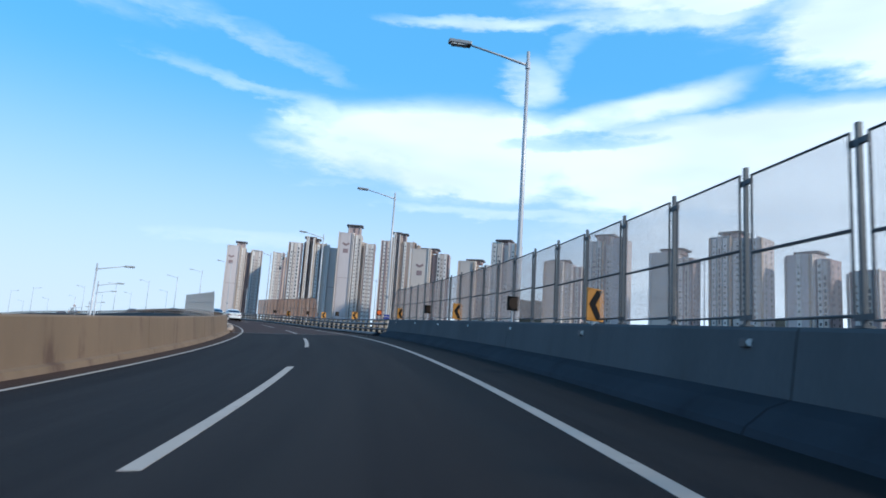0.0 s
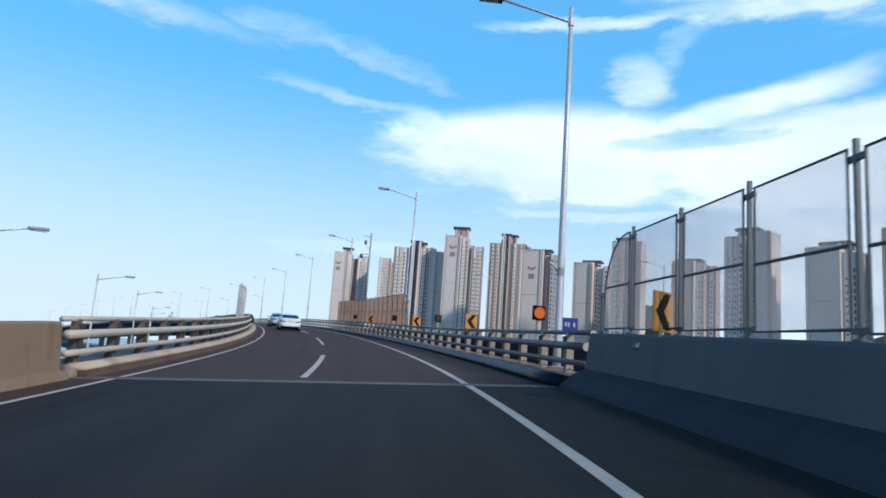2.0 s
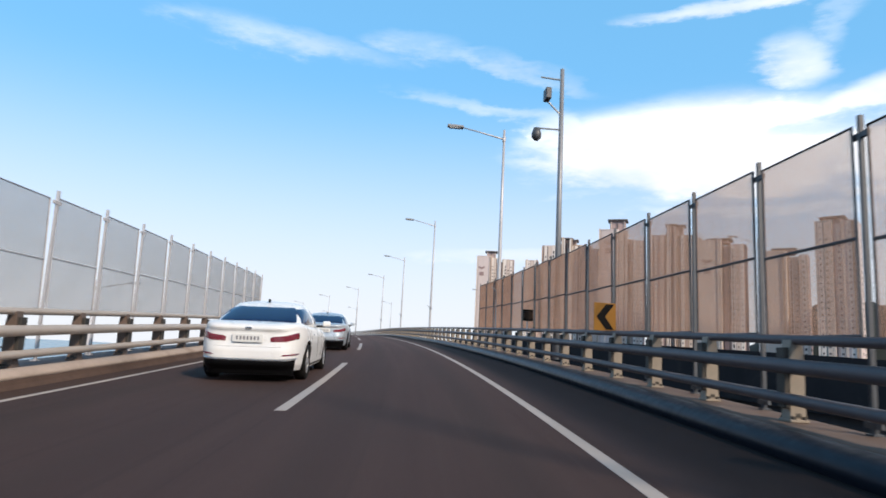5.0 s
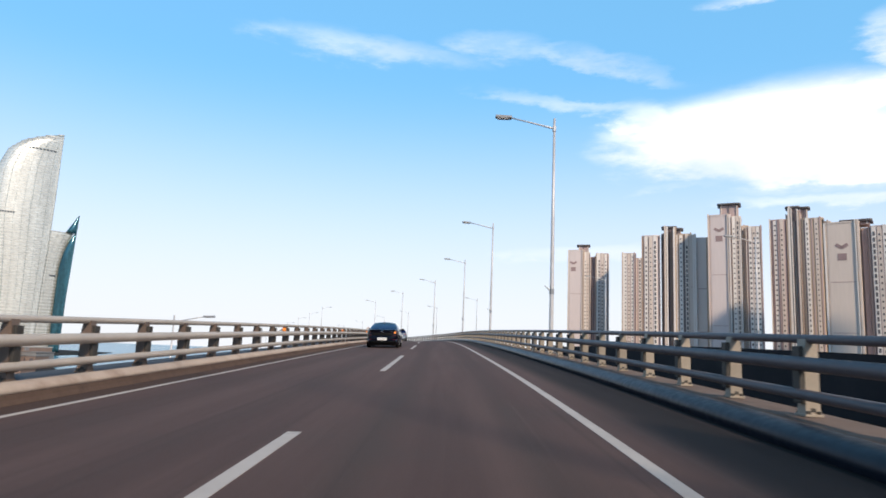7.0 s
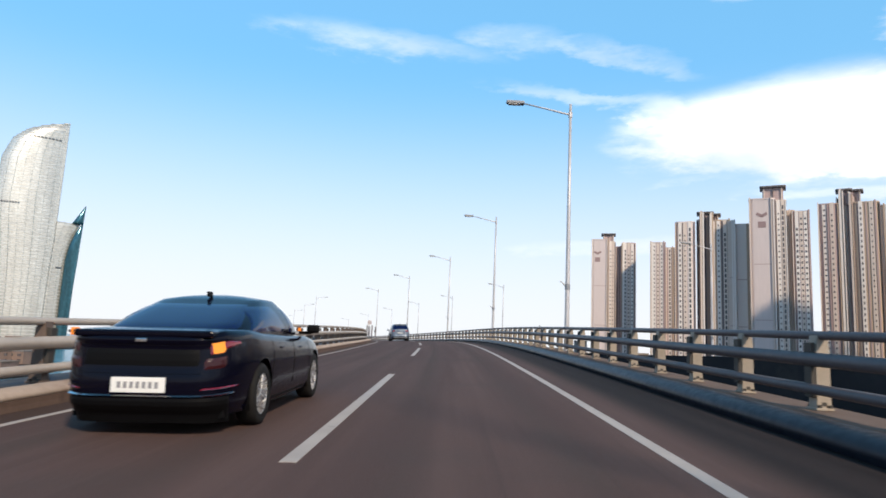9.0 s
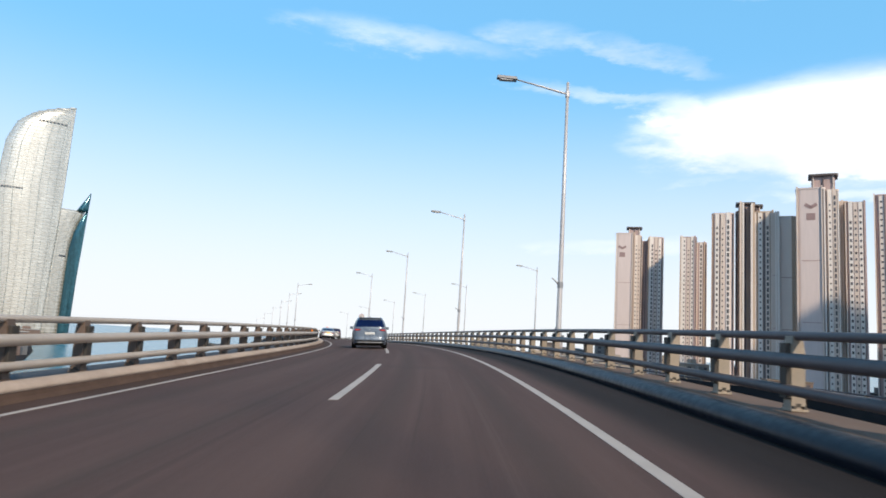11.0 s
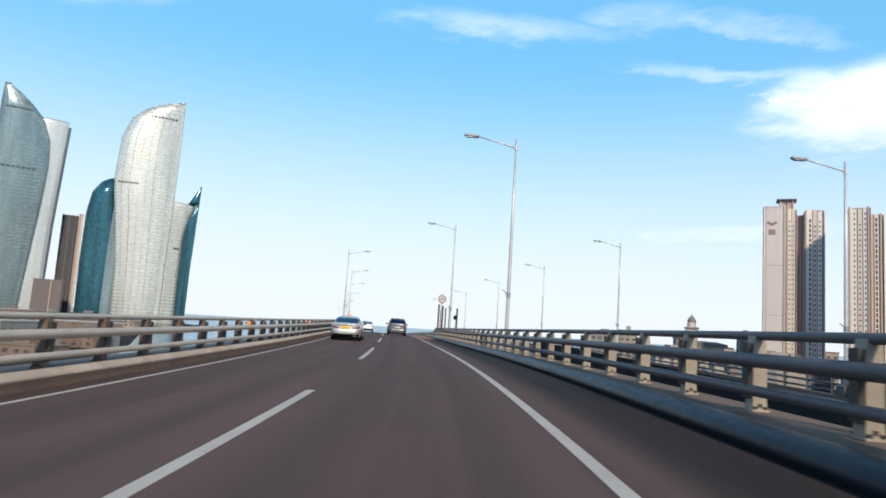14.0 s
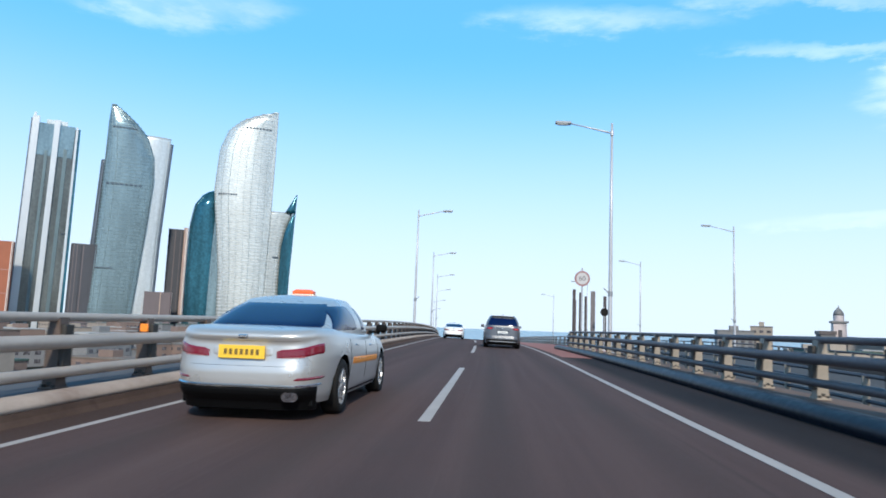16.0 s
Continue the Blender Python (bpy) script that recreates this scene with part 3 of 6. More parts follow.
left_rail = guard_rail("guard_rail_left", -6.15, 0.20, S_JOINT + 0.2, 470, -1, POST_BROWN, RAIL_SUNLIT, "three-tube bridge rail in a sunlit pale tone on brown posts", first=0.3, lift=0.02)


# ---- street lamps ----
def build_lamp(height, reach):
    """A tapered mast with a bracket arm and a flat lantern, arm to the left (-x)."""
    lamp = empty("street_lamp", "tall galvanised street lamp with one bracket arm", "street lamp", group="street lamps along the bridge")
    part("pedestal", box(-0.3, 0.26, -0.3, 0.3, -0.40, 0.004, 0.02), CONCRETE, lamp)
    part("base_plate", box(-0.24, 0.24, -0.24, 0.24, 0.005, 0.035, 0.008), GREY_STEEL, lamp)
    part("pole", tube([(0, 0, 0.02), (0, 0, 0.6), (0, 0, height * 0.55), (0, 0, height)], [0.112, 0.102, 0.078, 0.055], 12), STEEL, lamp, smooth=True)
    part("arm", tube([(0.06, 0, height - 0.50), (-0.25, 0, height - 0.44), (-reach * 0.55, 0, height - 0.24), (-reach, 0, height - 0.05)], [0.045, 0.045, 0.036, 0.032], 8), STEEL, lamp, smooth=True)
    part("collar", tube([(0, 0, height - 0.62), (0, 0, height - 0.38)], 0.085, 12), STEEL, lamp)
    bm = box(-reach - 0.72, -reach + 0.05, -0.17, 0.17, height - 0.11, height + 0.02, 0.03)
    for v in bm.verts:
        if v.co.x < -reach - 0.4:
            v.co.z += 0.03
            v.co.y *= 0.75
    head = part("lamp_head", bm, GREY_STEEL, lamp)
    part("lens", box(-reach - 0.62, -reach - 0.1, -0.12, 0.12, height - 0.125, height - 0.108), WHITE_SIGN, head)
    part("banner_bracket", tube([(-0.08, 0, 2.78), (-0.17, 0, 2.88), (-0.33, 0, 3.0)], [0.04, 0.028, 0.02], 8), GREY_STEEL, lamp)
    part("bracket_collar", tube([(0, 0, 2.62), (0, 0, 2.86)], 0.108, 12), GREY_STEEL, lamp)
    return lamp


first_lamp = build_lamp(11.0, 2.05)
# along, across and the height of the bracket over the deck
lamp_spots = [(-9.0, 4.85, 9.75), (21.0, 4.9, 9.75), (47.7, 4.65, 9.9), (77.1, 4.6, 10.2), (107.1, 4.6, 10.2), (137.5, 4.8, 10.5), (166.6, 4.57, 10.2), (195.5, 4.67, 10.2), (224.4, 4.95, 10.25), (254.1, 5.0, 10.7), (285.6, 4.8, 10.85)]
for i, (s, a, top) in enumerate(lamp_spots):
    foot = KERB_TOP if s > S_JOINT else -0.75
    m = stand(s, a, foot) @ Matrix.Diagonal((1, 1, (top - foot) / 10.5, 1))
    if i == 0:
        first_lamp.matrix_basis = m
    else:
        copy_thing(first_lamp, m)
short_lamp = build_lamp(9.9, 2.0)
tagged(short_lamp, group="street lamps on the left kerb")
short_lamp.matrix_basis = stand(306.0, -6.45, 0.20) @ pose(0, 0, 0, 0, 0, 180)
for s in (334.0, 361.0, 389.0, 418.0, 448.0):
    copy_thing(short_lamp, stand(s, -6.45, 0.20) @ pose(0, 0, 0, 0, 0, 180))


# ---- screens on the parapet ----
def rounded_panel(w, h, round_at):
    """The outline of a panel, with one quarter-round top corner where asked: 1 at the far end, -1 at the near one."""
    pts = [(0, 0), (w, 0)]
    r = min(w, h) * 0.92
    if round_at == 1:
        pts += [(w, h - r)] + [(w - r + r * math.cos(a), h - r + r * math.sin(a)) for a in (math.pi / 2 * k / 8 for k in range(1, 9))] + [(0, h)]
    elif round_at == -1:
        pts += [(w, h), (r, h)] + [(r - r * math.sin(a), h - r + r * math.cos(a)) for a in (math.pi / 2 * k / 8 for k in range(1, 9))]
    else:
        pts += [(w, h), (0, h)]
    return pts


def screen_panel(fence, a, b, across, base, height, frame_mat, sheet_mat, round_at=0, gap=0.13):
    """One framed sheet between two posts at a and b along the road."""
    p, q = on_road(a, across, base), on_road(b, across, base)
    way = (q - p).normalized()
    p, q = p + way * gap, q - way * gap
    w = (q - p).length
    side = Vector((way.y, -way.x, 0)).normalized()
    m = Matrix((( *way, 0), (*side, 0), (0, 0, 1, 0), (0, 0, 0, 1))).transposed()
    m.translation = p
    outline = rounded_panel(w, height, round_at)
    bm = bmesh.new()
    loop = [Vector((x, 0, z)) for x, z in outline]
    add_tube(bm, loop + [loop[0]], 0.019, 6, caps=False)
    mid = height * 0.46
    add_tube(bm, [(0, 0, mid), (w, 0, mid)], 0.02, 6)
    frame_ob = part("panel_frame", bm, frame_mat, fence)
    frame_ob.matrix_basis = m
    bm = bmesh.new()
    front = [bm.verts.new((x, -0.006, z)) for x, z in outline]
    back = [bm.verts.new((x, 0.006, z)) for x, z in outline]
    bm.faces.new(front)
    bm.faces.new(back[::-1])
    n = len(outline)
    for k in range(n):
        bm.faces.new((front[k], back[k], back[(k + 1) % n], front[(k + 1) % n]))
    bmesh.ops.recalc_face_normals(bm, faces=bm.faces)
    part("sheet", bm, sheet_mat, frame_ob)
    bm = bmesh.new()
    count, deep = int(w / 0.042), STRAND_DEPTH[sheet_mat]
    for k in range(1, count):
        x = w * k / count
        top = height
        if round_at:
            r = min(w, height) * 0.92
            d = (x - (w - r)) if round_at == 1 else (r - x)
            if d > 0:
                top = height - r + math.sqrt(max(r * r - d * d, 0.0))
        add_box(bm, x - 0.001, x + 0.001, -0.007 - deep, -0.007, 0.02, top - 0.02)
    tagged(part("screen_weave", bm, STRAND[sheet_mat], frame_ob), kind="stuff")


def screen_fence(name, marks, across, foot, base, height, frame_mat, sheet_mat, label, rounded=(0, 0), post_top=0.12):
    fence = empty(name, label, "screen fence")
    bm = bmesh.new()
    total = base - foot + height
    add_box(bm, -0.025, 0.025, -0.025, 0.025, 0.0, total + post_top)
    for z in (0.10, total - 0.10):
        add_box(bm, -0.02, 0.02, -0.13, 0.13, z - 0.03, z + 0.03)
    add_box(bm, -0.06, 0.06, -0.06, 0.06, 0.0, 0.02)
    me = mesh_of("fence_post", bm, frame_mat)
    for s in marks:
        low = (s == marks[0] and rounded[0]) or (s == marks[-1] and rounded[1])
        piece("fence_post", me, fence, stand(s, across, foot) @ Matrix.Diagonal((1, 1, 0.42 if low else 1, 1)))
    for i, (a, b) in enumerate(zip(marks, marks[1:])):
        r = -1 if (i == 0 and rounded[0]) else 1 if (i == len(marks) - 2 and rounded[1]) else 0
        screen_panel(fence, a, b, across, base, height, frame_mat, sheet_mat, r)
    return fence


screen_fence("screen_fence_on_wall", [41.8 - 1.90 * k for k in range(34, -1, -1)] + [43.3], 4.24, 1.08, 1.19, 1.745, DARK_STEEL, MESH, "grey framed pale mesh screen on the parapet wall", rounded=(0, 1), post_top=0.09)
screen_fence("noise_screen_right", [76.4] + [78.6 + 2.08 * k for k in range(0, 17)], 4.55, KERB_TOP, 1.15, 2.22, DARK_STEEL, TAN_MESH, "tan translucent noise screen in grey frames behind the rail", rounded=(1, 0))
screen_fence("noise_screen_left", [73.9] + [75.8 + 2.13 * k for k in range(0, 17)], -6.62, 0.20, 1.10, 2.05, STEEL, PALE_MESH, "pale translucent noise screen in steel frames behind the rail", rounded=(1, 0))


# ---- signs ----
def chevron_sign(m):
    """A yellow board with one black chevron that points left, on a short post; y ahead, seen from -y."""
    sign = empty("chevron_sign", "yellow curve sign with a black chevron on the barrier", "road sign", m, "curve signs on the barrier")
    part("sign_post", tube([(0, 0.03, -0.70), (0, 0.03, 0.25)], 0.03, 8), STEEL, sign)
    part("board", box(-0.26, 0.26, -0.012, 0.012, -0.31, 0.31, 0.004), YELLOW, sign)
    bm = bmesh.new()
    pts = [(-0.21, 0), (0.02, 0.28), (0.21, 0.28), (0.0, 0), (0.21, -0.28), (0.02, -0.28)]
    lo = [bm.verts.new((x, -0.018, z)) for x, z in pts]
    hi = [bm.verts.new((x, -0.0125, z)) for x, z in pts]
    bm.faces.new(lo)
    for k in range(6):
        bm.faces.new((lo[k], hi[k], hi[(k + 1) % 6], lo[(k + 1) % 6]))
    bmesh.ops.recalc_face_normals(bm, faces=bm.faces)
    part("chevron", bm, BLACK, sign)
    return sign


def round_plate(r, y0, y1, n=20):
    bm = bmesh.new()
    lo = [bm.verts.new((r * math.cos(2 * math.pi * k / n), y0, r * math.sin(2 * math.pi * k / n))) for k in range(n)]
    hi = [bm.verts.new((v.co.x, y1, v.co.z)) for v in lo]
    bm.faces.new(lo)
    bm.faces.new(hi[::-1])
    for k in range(n):
        bm.faces.new((lo[k], hi[k], hi[(k + 1) % n], lo[(k + 1) % n]))
    bmesh.ops.recalc_face_normals(bm, faces=bm.faces)
    return bm


def warning_light(m, lit):
    light = empty("warning_light", ("lit amber" if lit else "unlit amber") + " flashing warning light in a black square housing", "warning light", m, "warning lights on the barrier")
    part("light_post", tube([(0, 0.05, -0.72), (0, 0.05, 0.1)], 0.03, 8), STEEL, light)
    part("housing", box(-0.18, 0.18, -0.03, 0.07, -0.20, 0.20, 0.015), BLACK, light)
    part("lens", round_plate(0.155, -0.05, -0.031), AMBER if lit else AMBER_OFF, light)
    return light


for s in (-3.5, 12.4, 26.4, 40.2, 57.9, 72.0, 90.9):
    chevron_sign(stand(s, 4.11 if s < S_JOINT else 4.28, 1.44) @ pose(0, 0, 0, 0, 0, 34 if s < S_JOINT else 8))
for s, lit in ((18.6, False), (32.6, False), (48.3, True), (65.6, False), (80.1, False), (99.3, False)):
    warning_light(stand(s, 4.12 if s < S_JOINT else 4.28, 1.60) @ pose(0, 0, 0, 0, 0, 8), lit)

plate = empty("distance_sign", "small blue sign plate with pale marks at the rail's start", "road sign", stand(45.6, 4.3, 1.27))
part("sign_post", tube([(0, 0.03, -0.9), (0, 0.03, 0.1)], 0.025, 8), STEEL, plate)
part("board", box(-0.185, 0.185, -0.01, 0.01, -0.155, 0.155, 0.003), BLUE_SIGN, plate)
for x in (-0.11, -0.04, 0.09):
    part("mark", box(x - 0.022, x + 0.022, -0.015, -0.0105, -0.05, 0.05), RAIL_SUNLIT, plate)

# reflectors on the walls and posts
for i, s in enumerate(steps(-4.0, 41.0, 5.6)):
    r = empty("delineator", "small round road reflector in a dark bracket", "reflector", stand(s, 4.03, 0.90), "reflectors on the parapet")
    part("bracket", box(-0.05, 0.05, -0.05, 0.08, -0.05, 0.05, 0.008), DARK_STEEL, r)
    part("lens", round_plate(0.045, -0.07, -0.051, 12), WHITE_SIGN, r)
for s in (132.9, 149.0, 165.0, 213.0, 229.0, 245.0, 262.6, 278.0):
    r = empty("delineator", "small orange reflector clipped to the rail post", "reflector", stand(s, -6.05, 0.93), "reflectors on the rail")
    part("bracket", box(-0.12, 0.0, 0.02, 0.06, -0.02, 0.02), DARK_STEEL, r)
    part("lens", box(-0.06, 0.06, -0.02, 0.02, -0.06, 0.06, 0.01), REFLECTOR, r)

# camera mast behind the right rail
mast = empty("camera_mast", "grey steel mast with traffic cameras on brackets", "mast", stand(98.0, 4.95, KERB_TOP))
part("pole", tube([(0, 0, 0), (0, 0, 10.0)], [0.11, 0.07], 12), GREY_STEEL, mast, smooth=True)
part("bracket", tube([(0, 0, 9.6), (-0.75, 0, 9.65)], 0.03, 8), GREY_STEEL, mast)
part("bracket", tube([(0, 0, 8.3), (-0.6, 0, 8.9)], 0.03, 8), GREY_STEEL, mast)
part("bracket", tube([(0, 0, 7.8), (-0.85, 0, 7.8)], 0.03, 8), GREY_STEEL, mast)
part("traffic_camera", box(-0.62, -0.42, -0.3, 0.15, 8.8, 9.2, 0.03), DARK_STEEL, mast)
part("dome_camera", tube([(-0.85, 0, 7.35), (-0.85, 0, 7.45), (-0.85, 0, 7.6), (-0.85, 0, 7.8)], [0.06, 0.16, 0.17, 0.10], 12), DARK_STEEL, mast, smooth=True)

# ---- neighbouring carriageways ----


# concrete with the shade of a west-facing wall put into its colour
WALL_SHADED = surface("shade_dark_concrete", (0.030, 0.026, 0.028), 0.9, vary=0.2, scale=0.3, fine=4, stain=(0.05, 0.042, 0.04), stain_scale=0.4, spec=0.1)


def side_road(name, line, half, label, rails=True, deep=1.8, walled=0):
    """A viaduct along a list of (x, y, z) points, with kerbs and a plain rail."""
    pts = [Vector(p) for p in line]
    fine = []
    for i in range(len(pts) - 1):
        p0, p1, p2, p3 = pts[max(i - 1, 0)], pts[i], pts[i + 1], pts[min(i + 2, len(pts) - 1)]
        n = max(2, int((p2 - p1).length / 4))
        for k in range(n):
            u = k / n
            fine.append(0.5 * ((2 * p1) + (p2 - p0) * u + (2 * p0 - 5 * p1 + 4 * p2 - p3) * u * u + (3 * p1 - p0 - 3 * p2 + p3) * u**3))
    fine.append(pts[-1])

    def swept(outline):
        bm = bmesh.new()
        rows = []
        for i, p in enumerate(fine):
            d = fine[min(i + 1, len(fine) - 1)] - fine[max(i - 1, 0)]
            side = Vector((d.y, -d.x, 0)).normalized()
            rows.append([bm.verts.new(p + side * a + Vector((0, 0, u))) for a, u in outline])
        n = len(outline)
        for a, b in zip(rows, rows[1:]):
            for k in range(n):
                bm.faces.new((a[k], b[k], b[(k + 1) % n], a[(k + 1) % n]))
        bm.faces.new(rows[0])
        bm.faces.new(rows[-1][::-1])
        bmesh.ops.recalc_face_normals(bm, faces=bm.faces)
        return bm

    whole = tagged(part(name, swept([(-half, -0.1), (-half + 1.2, -deep), (half - 1.2, -deep), (half, -0.1)]), CONCRETE), label, "viaduct", kind="structure")
    part("road_surface", swept([(-half + 0.5, 0.0), (-half + 0.5, -0.098), (half - 0.5, -0.098), (half - 0.5, 0.0)]), SIDE_ASPHALT, whole)
    for sgn in (-1, 1):
        a = sgn * half
        lo, hi = min(a, a - sgn * 0.5), max(a, a - sgn * 0.5)
        part("kerb", swept([(lo, 0.22), (lo, -0.095), (hi, -0.095), (hi, 0.22)]), KERB, whole)
        part("edge_line", swept([(a - sgn * 0.9 - 0.07, 0.005), (a - sgn * 0.9 - 0.07, 0.001), (a - sgn * 0.9 + 0.07, 0.001), (a - sgn * 0.9 + 0.07, 0.005)]), LINE, whole)
        if rails:
            for u, r in ((1.05, 0.06), (0.75, 0.07), (0.42, 0.06)):
                part("rail_tube", swept([(a - sgn * 0.25 + r * math.cos(t), u + r * math.sin(t)) for t in (math.pi / 3 * k for k in range(6))]), RAIL_SHADED, whole)
            bm = bmesh.new()
            acc = 0.0
            for p, q in zip(fine, fine[1:]):
                d = q - p
                side = Vector((d.y, -d.x, 0)).normalized()
                for k in range(2):
                    c = p + d * (k / 2) + side * (a - sgn * 0.25)
                    add_box(bm, c.x - 0.08, c.x + 0.08, c.y - 0.07, c.y + 0.07, c.z + 0.2, c.z + 1.05)
            tagged(part("rail_posts", bm, POST, whole), kind="stuff")
    if walled:
        fine = fine[:walled]
        # added wall that gives the dark band behind the bridge rail
        part("parapet_wall", swept([(-half - 0.02, 1.5), (-half - 0.02, -1.6), (-half + 0.2, -1.6), (-half + 0.2, 1.5)]), WALL_SHADED, whole)
    return whole, fine


MARKER = surface("brown_marker_sheet", (0.040, 0.030, 0.034), 0.6, vary=0.15)
MARKER_PALE = surface("pale_marker_sheet", (0.13, 0.115, 0.12), 0.6, vary=0.15)
SIDE_ASPHALT = surface("distant_asphalt", (0.05, 0.045, 0.043), 0.85, vary=0.15, scale=0.3, fine=8)
PIER = surface("pier_concrete", (0.22, 0.205, 0.19), 0.85, vary=0.15, scale=0.3, fine=6, bump=0.1)


def pier(x, y, top, label="grey concrete pier under the viaduct"):
    p = empty("bridge_pier", label, "pier", pose(x, y, GROUND_Z - 0.8), "bridge piers")
    h = top - GROUND_Z + 0.8
    part("column", tube([(0, 0, 0), (0, 0, h - 2.0), (0, 0, h - 0.9)], [1.1, 1.1, 1.5], 16), PIER, p, smooth=True)
    part("crosshead", box(-2.6, 2.6, -0.9, 0.9, h - 1.2, h, 0.1), PIER, p)


low_road, low_line = side_road("lower_ramp_west", [(-70, -330, -8.5), (-24, -170, -7.5), (-5, -70, -6.5), (2, -10, -5.5), (5, 40, -4.6), (6.0, 90, -3.6), (6.8, 130, -3.4), (5, 175, -3.6), (-4, 230, -3.4), (-26, 320, -3.0), (-70, 440, -2.0), (-130, 560, -1.0)], 4.6, "lower grey ramp with rails beside the bridge")
east_pts = [on_road(s, a, u) for s, a, u in ((20, 42, -2.6), (40, 40, -2.2), (80, 34, -1.5), (120, 28, -1.2), (160, 22.5, -1.6), (200, 18.0, -2.7), (240, 15.5, -1.8), (280, 14.2, -0.6), (330, 13.6, 0.0), (420, 13.2, 0.0), (560, 13.0, 0.0))]
east_road, east_line = side_road("merging_ramp_east", [(150, -330, -6.0), (90, -180, -5.0), (52, -70, -3.8)] + [tuple(p) for p in east_pts], 6.0, "grey ramp that climbs beside the bridge and joins it", deep=2.8, walled=150)
for s in (10, 55, 100, 145, 190, 235, 280, 325, 370, 415, 460):
    p = on_road(s, -0.7, -2.6)
    pier(p.x, p.y, p.z)
for x, y, z in ((0.5, -20, -7.6), (5.2, 45, -6.3), (6.4, 105, -5.0), (4.8, 178, -5.3)):
    pier(x, y, z)
for s, a, u in ((60, 37, -4.6), (120, 28, -4.0), (180, 20.2, -4.9), (240, 15.5, -4.6)):
    p = on_road(s, a, u)
    pier(p.x, p.y, p.z)

for x, y, z in ((1.2, 60.6, -4.3), (2.2, 89.3, -3.7), (2.9, 117.8, -3.0), (2.7, 150.4, -3.4), (0.6, 181, -3.4)):
    tagged(copy_thing(first_lamp, pose(x, y, z, 0, 0, 180)), group="street lamps along the lower ramp")
for s, a, u in ((60, 42.6, -1.85), (95, 37.4, -1.35), (130, 32.3, -1.25), (165, 27.5, -1.7), (196, 24.0, -2.6), (251, 21.0, -1.0), (285, 21.4, -0.2), (312, 20.6, 0.1), (340, 20.0, 0.1), (370, 19.5, 0.0), (400, 19.2, 0.0)):
    tagged(copy_thing(first_lamp, stand(s, a, u + 0.2)), group="street lamps along the merging ramp")

# the gore where the ramp joins: red paving, a speed sign and slim steel posts
gore = tagged(part("gore_paving", sweep([(2.0, 0.006), (2.0, -0.001), (3.74, -0.001), (3.76, -0.12), (7.3, -0.12), (7.3, 0.006), (3.76, 0.006), (2.8, 0.006)], S_GORE + 0.5, 588, 3.0), RED_ROAD), "red paved gore between the road and the ramp", "pavement", kind="structure")
part("shoulder_paving", sweep([(2.05, 0.005), (2.05, 0.001), (3.3, 0.001), (3.3, 0.005)], S_GORE - 15, S_GORE + 0.4, 2.0), RED_ROAD, gore)
speed = empty("speed_sign", "round white speed limit sign with a red rim on a pole", "road sign", stand(293.5, 4.62, KERB_TOP))
part("sign_post", tube([(0, 0.05, 0), (0, 0.05, 4.75)], 0.05, 8), STEEL, speed)
part("rim", round_plate(0.46, -0.01, 0.01, 28), SIGN_RIM, speed).matrix_basis = pose(0, 0, 4.12)
part("face", round_plate(0.35, -0.018, -0.0105, 28), SIGN_FACE, speed).matrix_basis = pose(0, 0, 4.12)


def writing(text, size, material, parent, m, name="numerals"):
    c = bpy.data.curves.new(name, "FONT")
    c.body, c.size, c.align_x, c.align_y, c.extrude = text, size, "CENTER", "CENTER", 0.002
    c.materials.append(material)
    ob = new(name, c)
    ob.parent, ob.matrix_basis = parent, m
    return ob


writing("60", 0.42, SIGN_INK, speed, pose(0, -0.021, 4.12, 90, 0, 0))

# slim marker boards and a dark round sign at the tip of the gore
for s, a, h, half, tone, words in ((301.0, 5.3, 3.4, 0.12, MARKER_PALE, "pale"), (296.8, 4.62, 3.85, 0.13, MARKER, "brown"), (297.2, 5.1, 3.7, 0.14, MARKER, "brown"), (297.8, 5.52, 3.5, 0.10, MARKER, "brown"), (298.4, 6.1, 3.9, 0.20, MARKER_PALE, "pale"), (299.0, 7.0, 3.65, 0.14, MARKER, "brown")):
    b = empty("marker_board", words + " upright marker board at the tip of the gore", "marker board", stand(s, a, 0.0), "marker boards at the gore")
    part("board", box(-half * 0.75, half * 0.75, -0.02, 0.02, 0.25, h, 0.006), tone, b)
    part("foot", box(-0.2, 0.2, -0.15, 0.15, 0.0, 0.06, 0.01), STEEL, b)
    part("stake", tube([(0, 0.05, 0.05), (0, 0.05, h - 0.1)], 0.03, 8), STEEL, b)
disc_sign = empty("round_sign", "dark round sign on a thin pole at the gore", "road sign", stand(297.0, 6.6, 0.0))
part("sign_post", tube([(0, 0.04, 0), (0, 0.04, 2.85)], 0.03, 8), STEEL, disc_sign)
part("face", round_plate(0.26, -0.01, 0.01, 24), BLACK, disc_sign).matrix_basis = pose(0, 0, 2.5)

# ---- apartment towers ----
CREAM = surface("cream_render", (0.58, 0.49, 0.435), 0.8, vary=0.08, scale=0.06, fine=0.8, stain=(0.56, 0.47, 0.43), stain_scale=0.05, stretch=(1, 1, 0.12))
MAUVE = surface("mauve_render", (0.39, 0.295, 0.285), 0.8, vary=0.12, scale=0.06, fine=0.8, stretch=(1, 1, 0.12))
BEIGE = surface("beige_render", (0.43, 0.325, 0.25), 0.8, vary=0.10, scale=0.06, fine=0.8, stretch=(1, 1, 0.12))
PALE = surface("pale_grey_render", (0.55, 0.475, 0.465), 0.8, vary=0.10, scale=0.06, fine=0.8, stretch=(1, 1, 0.12))
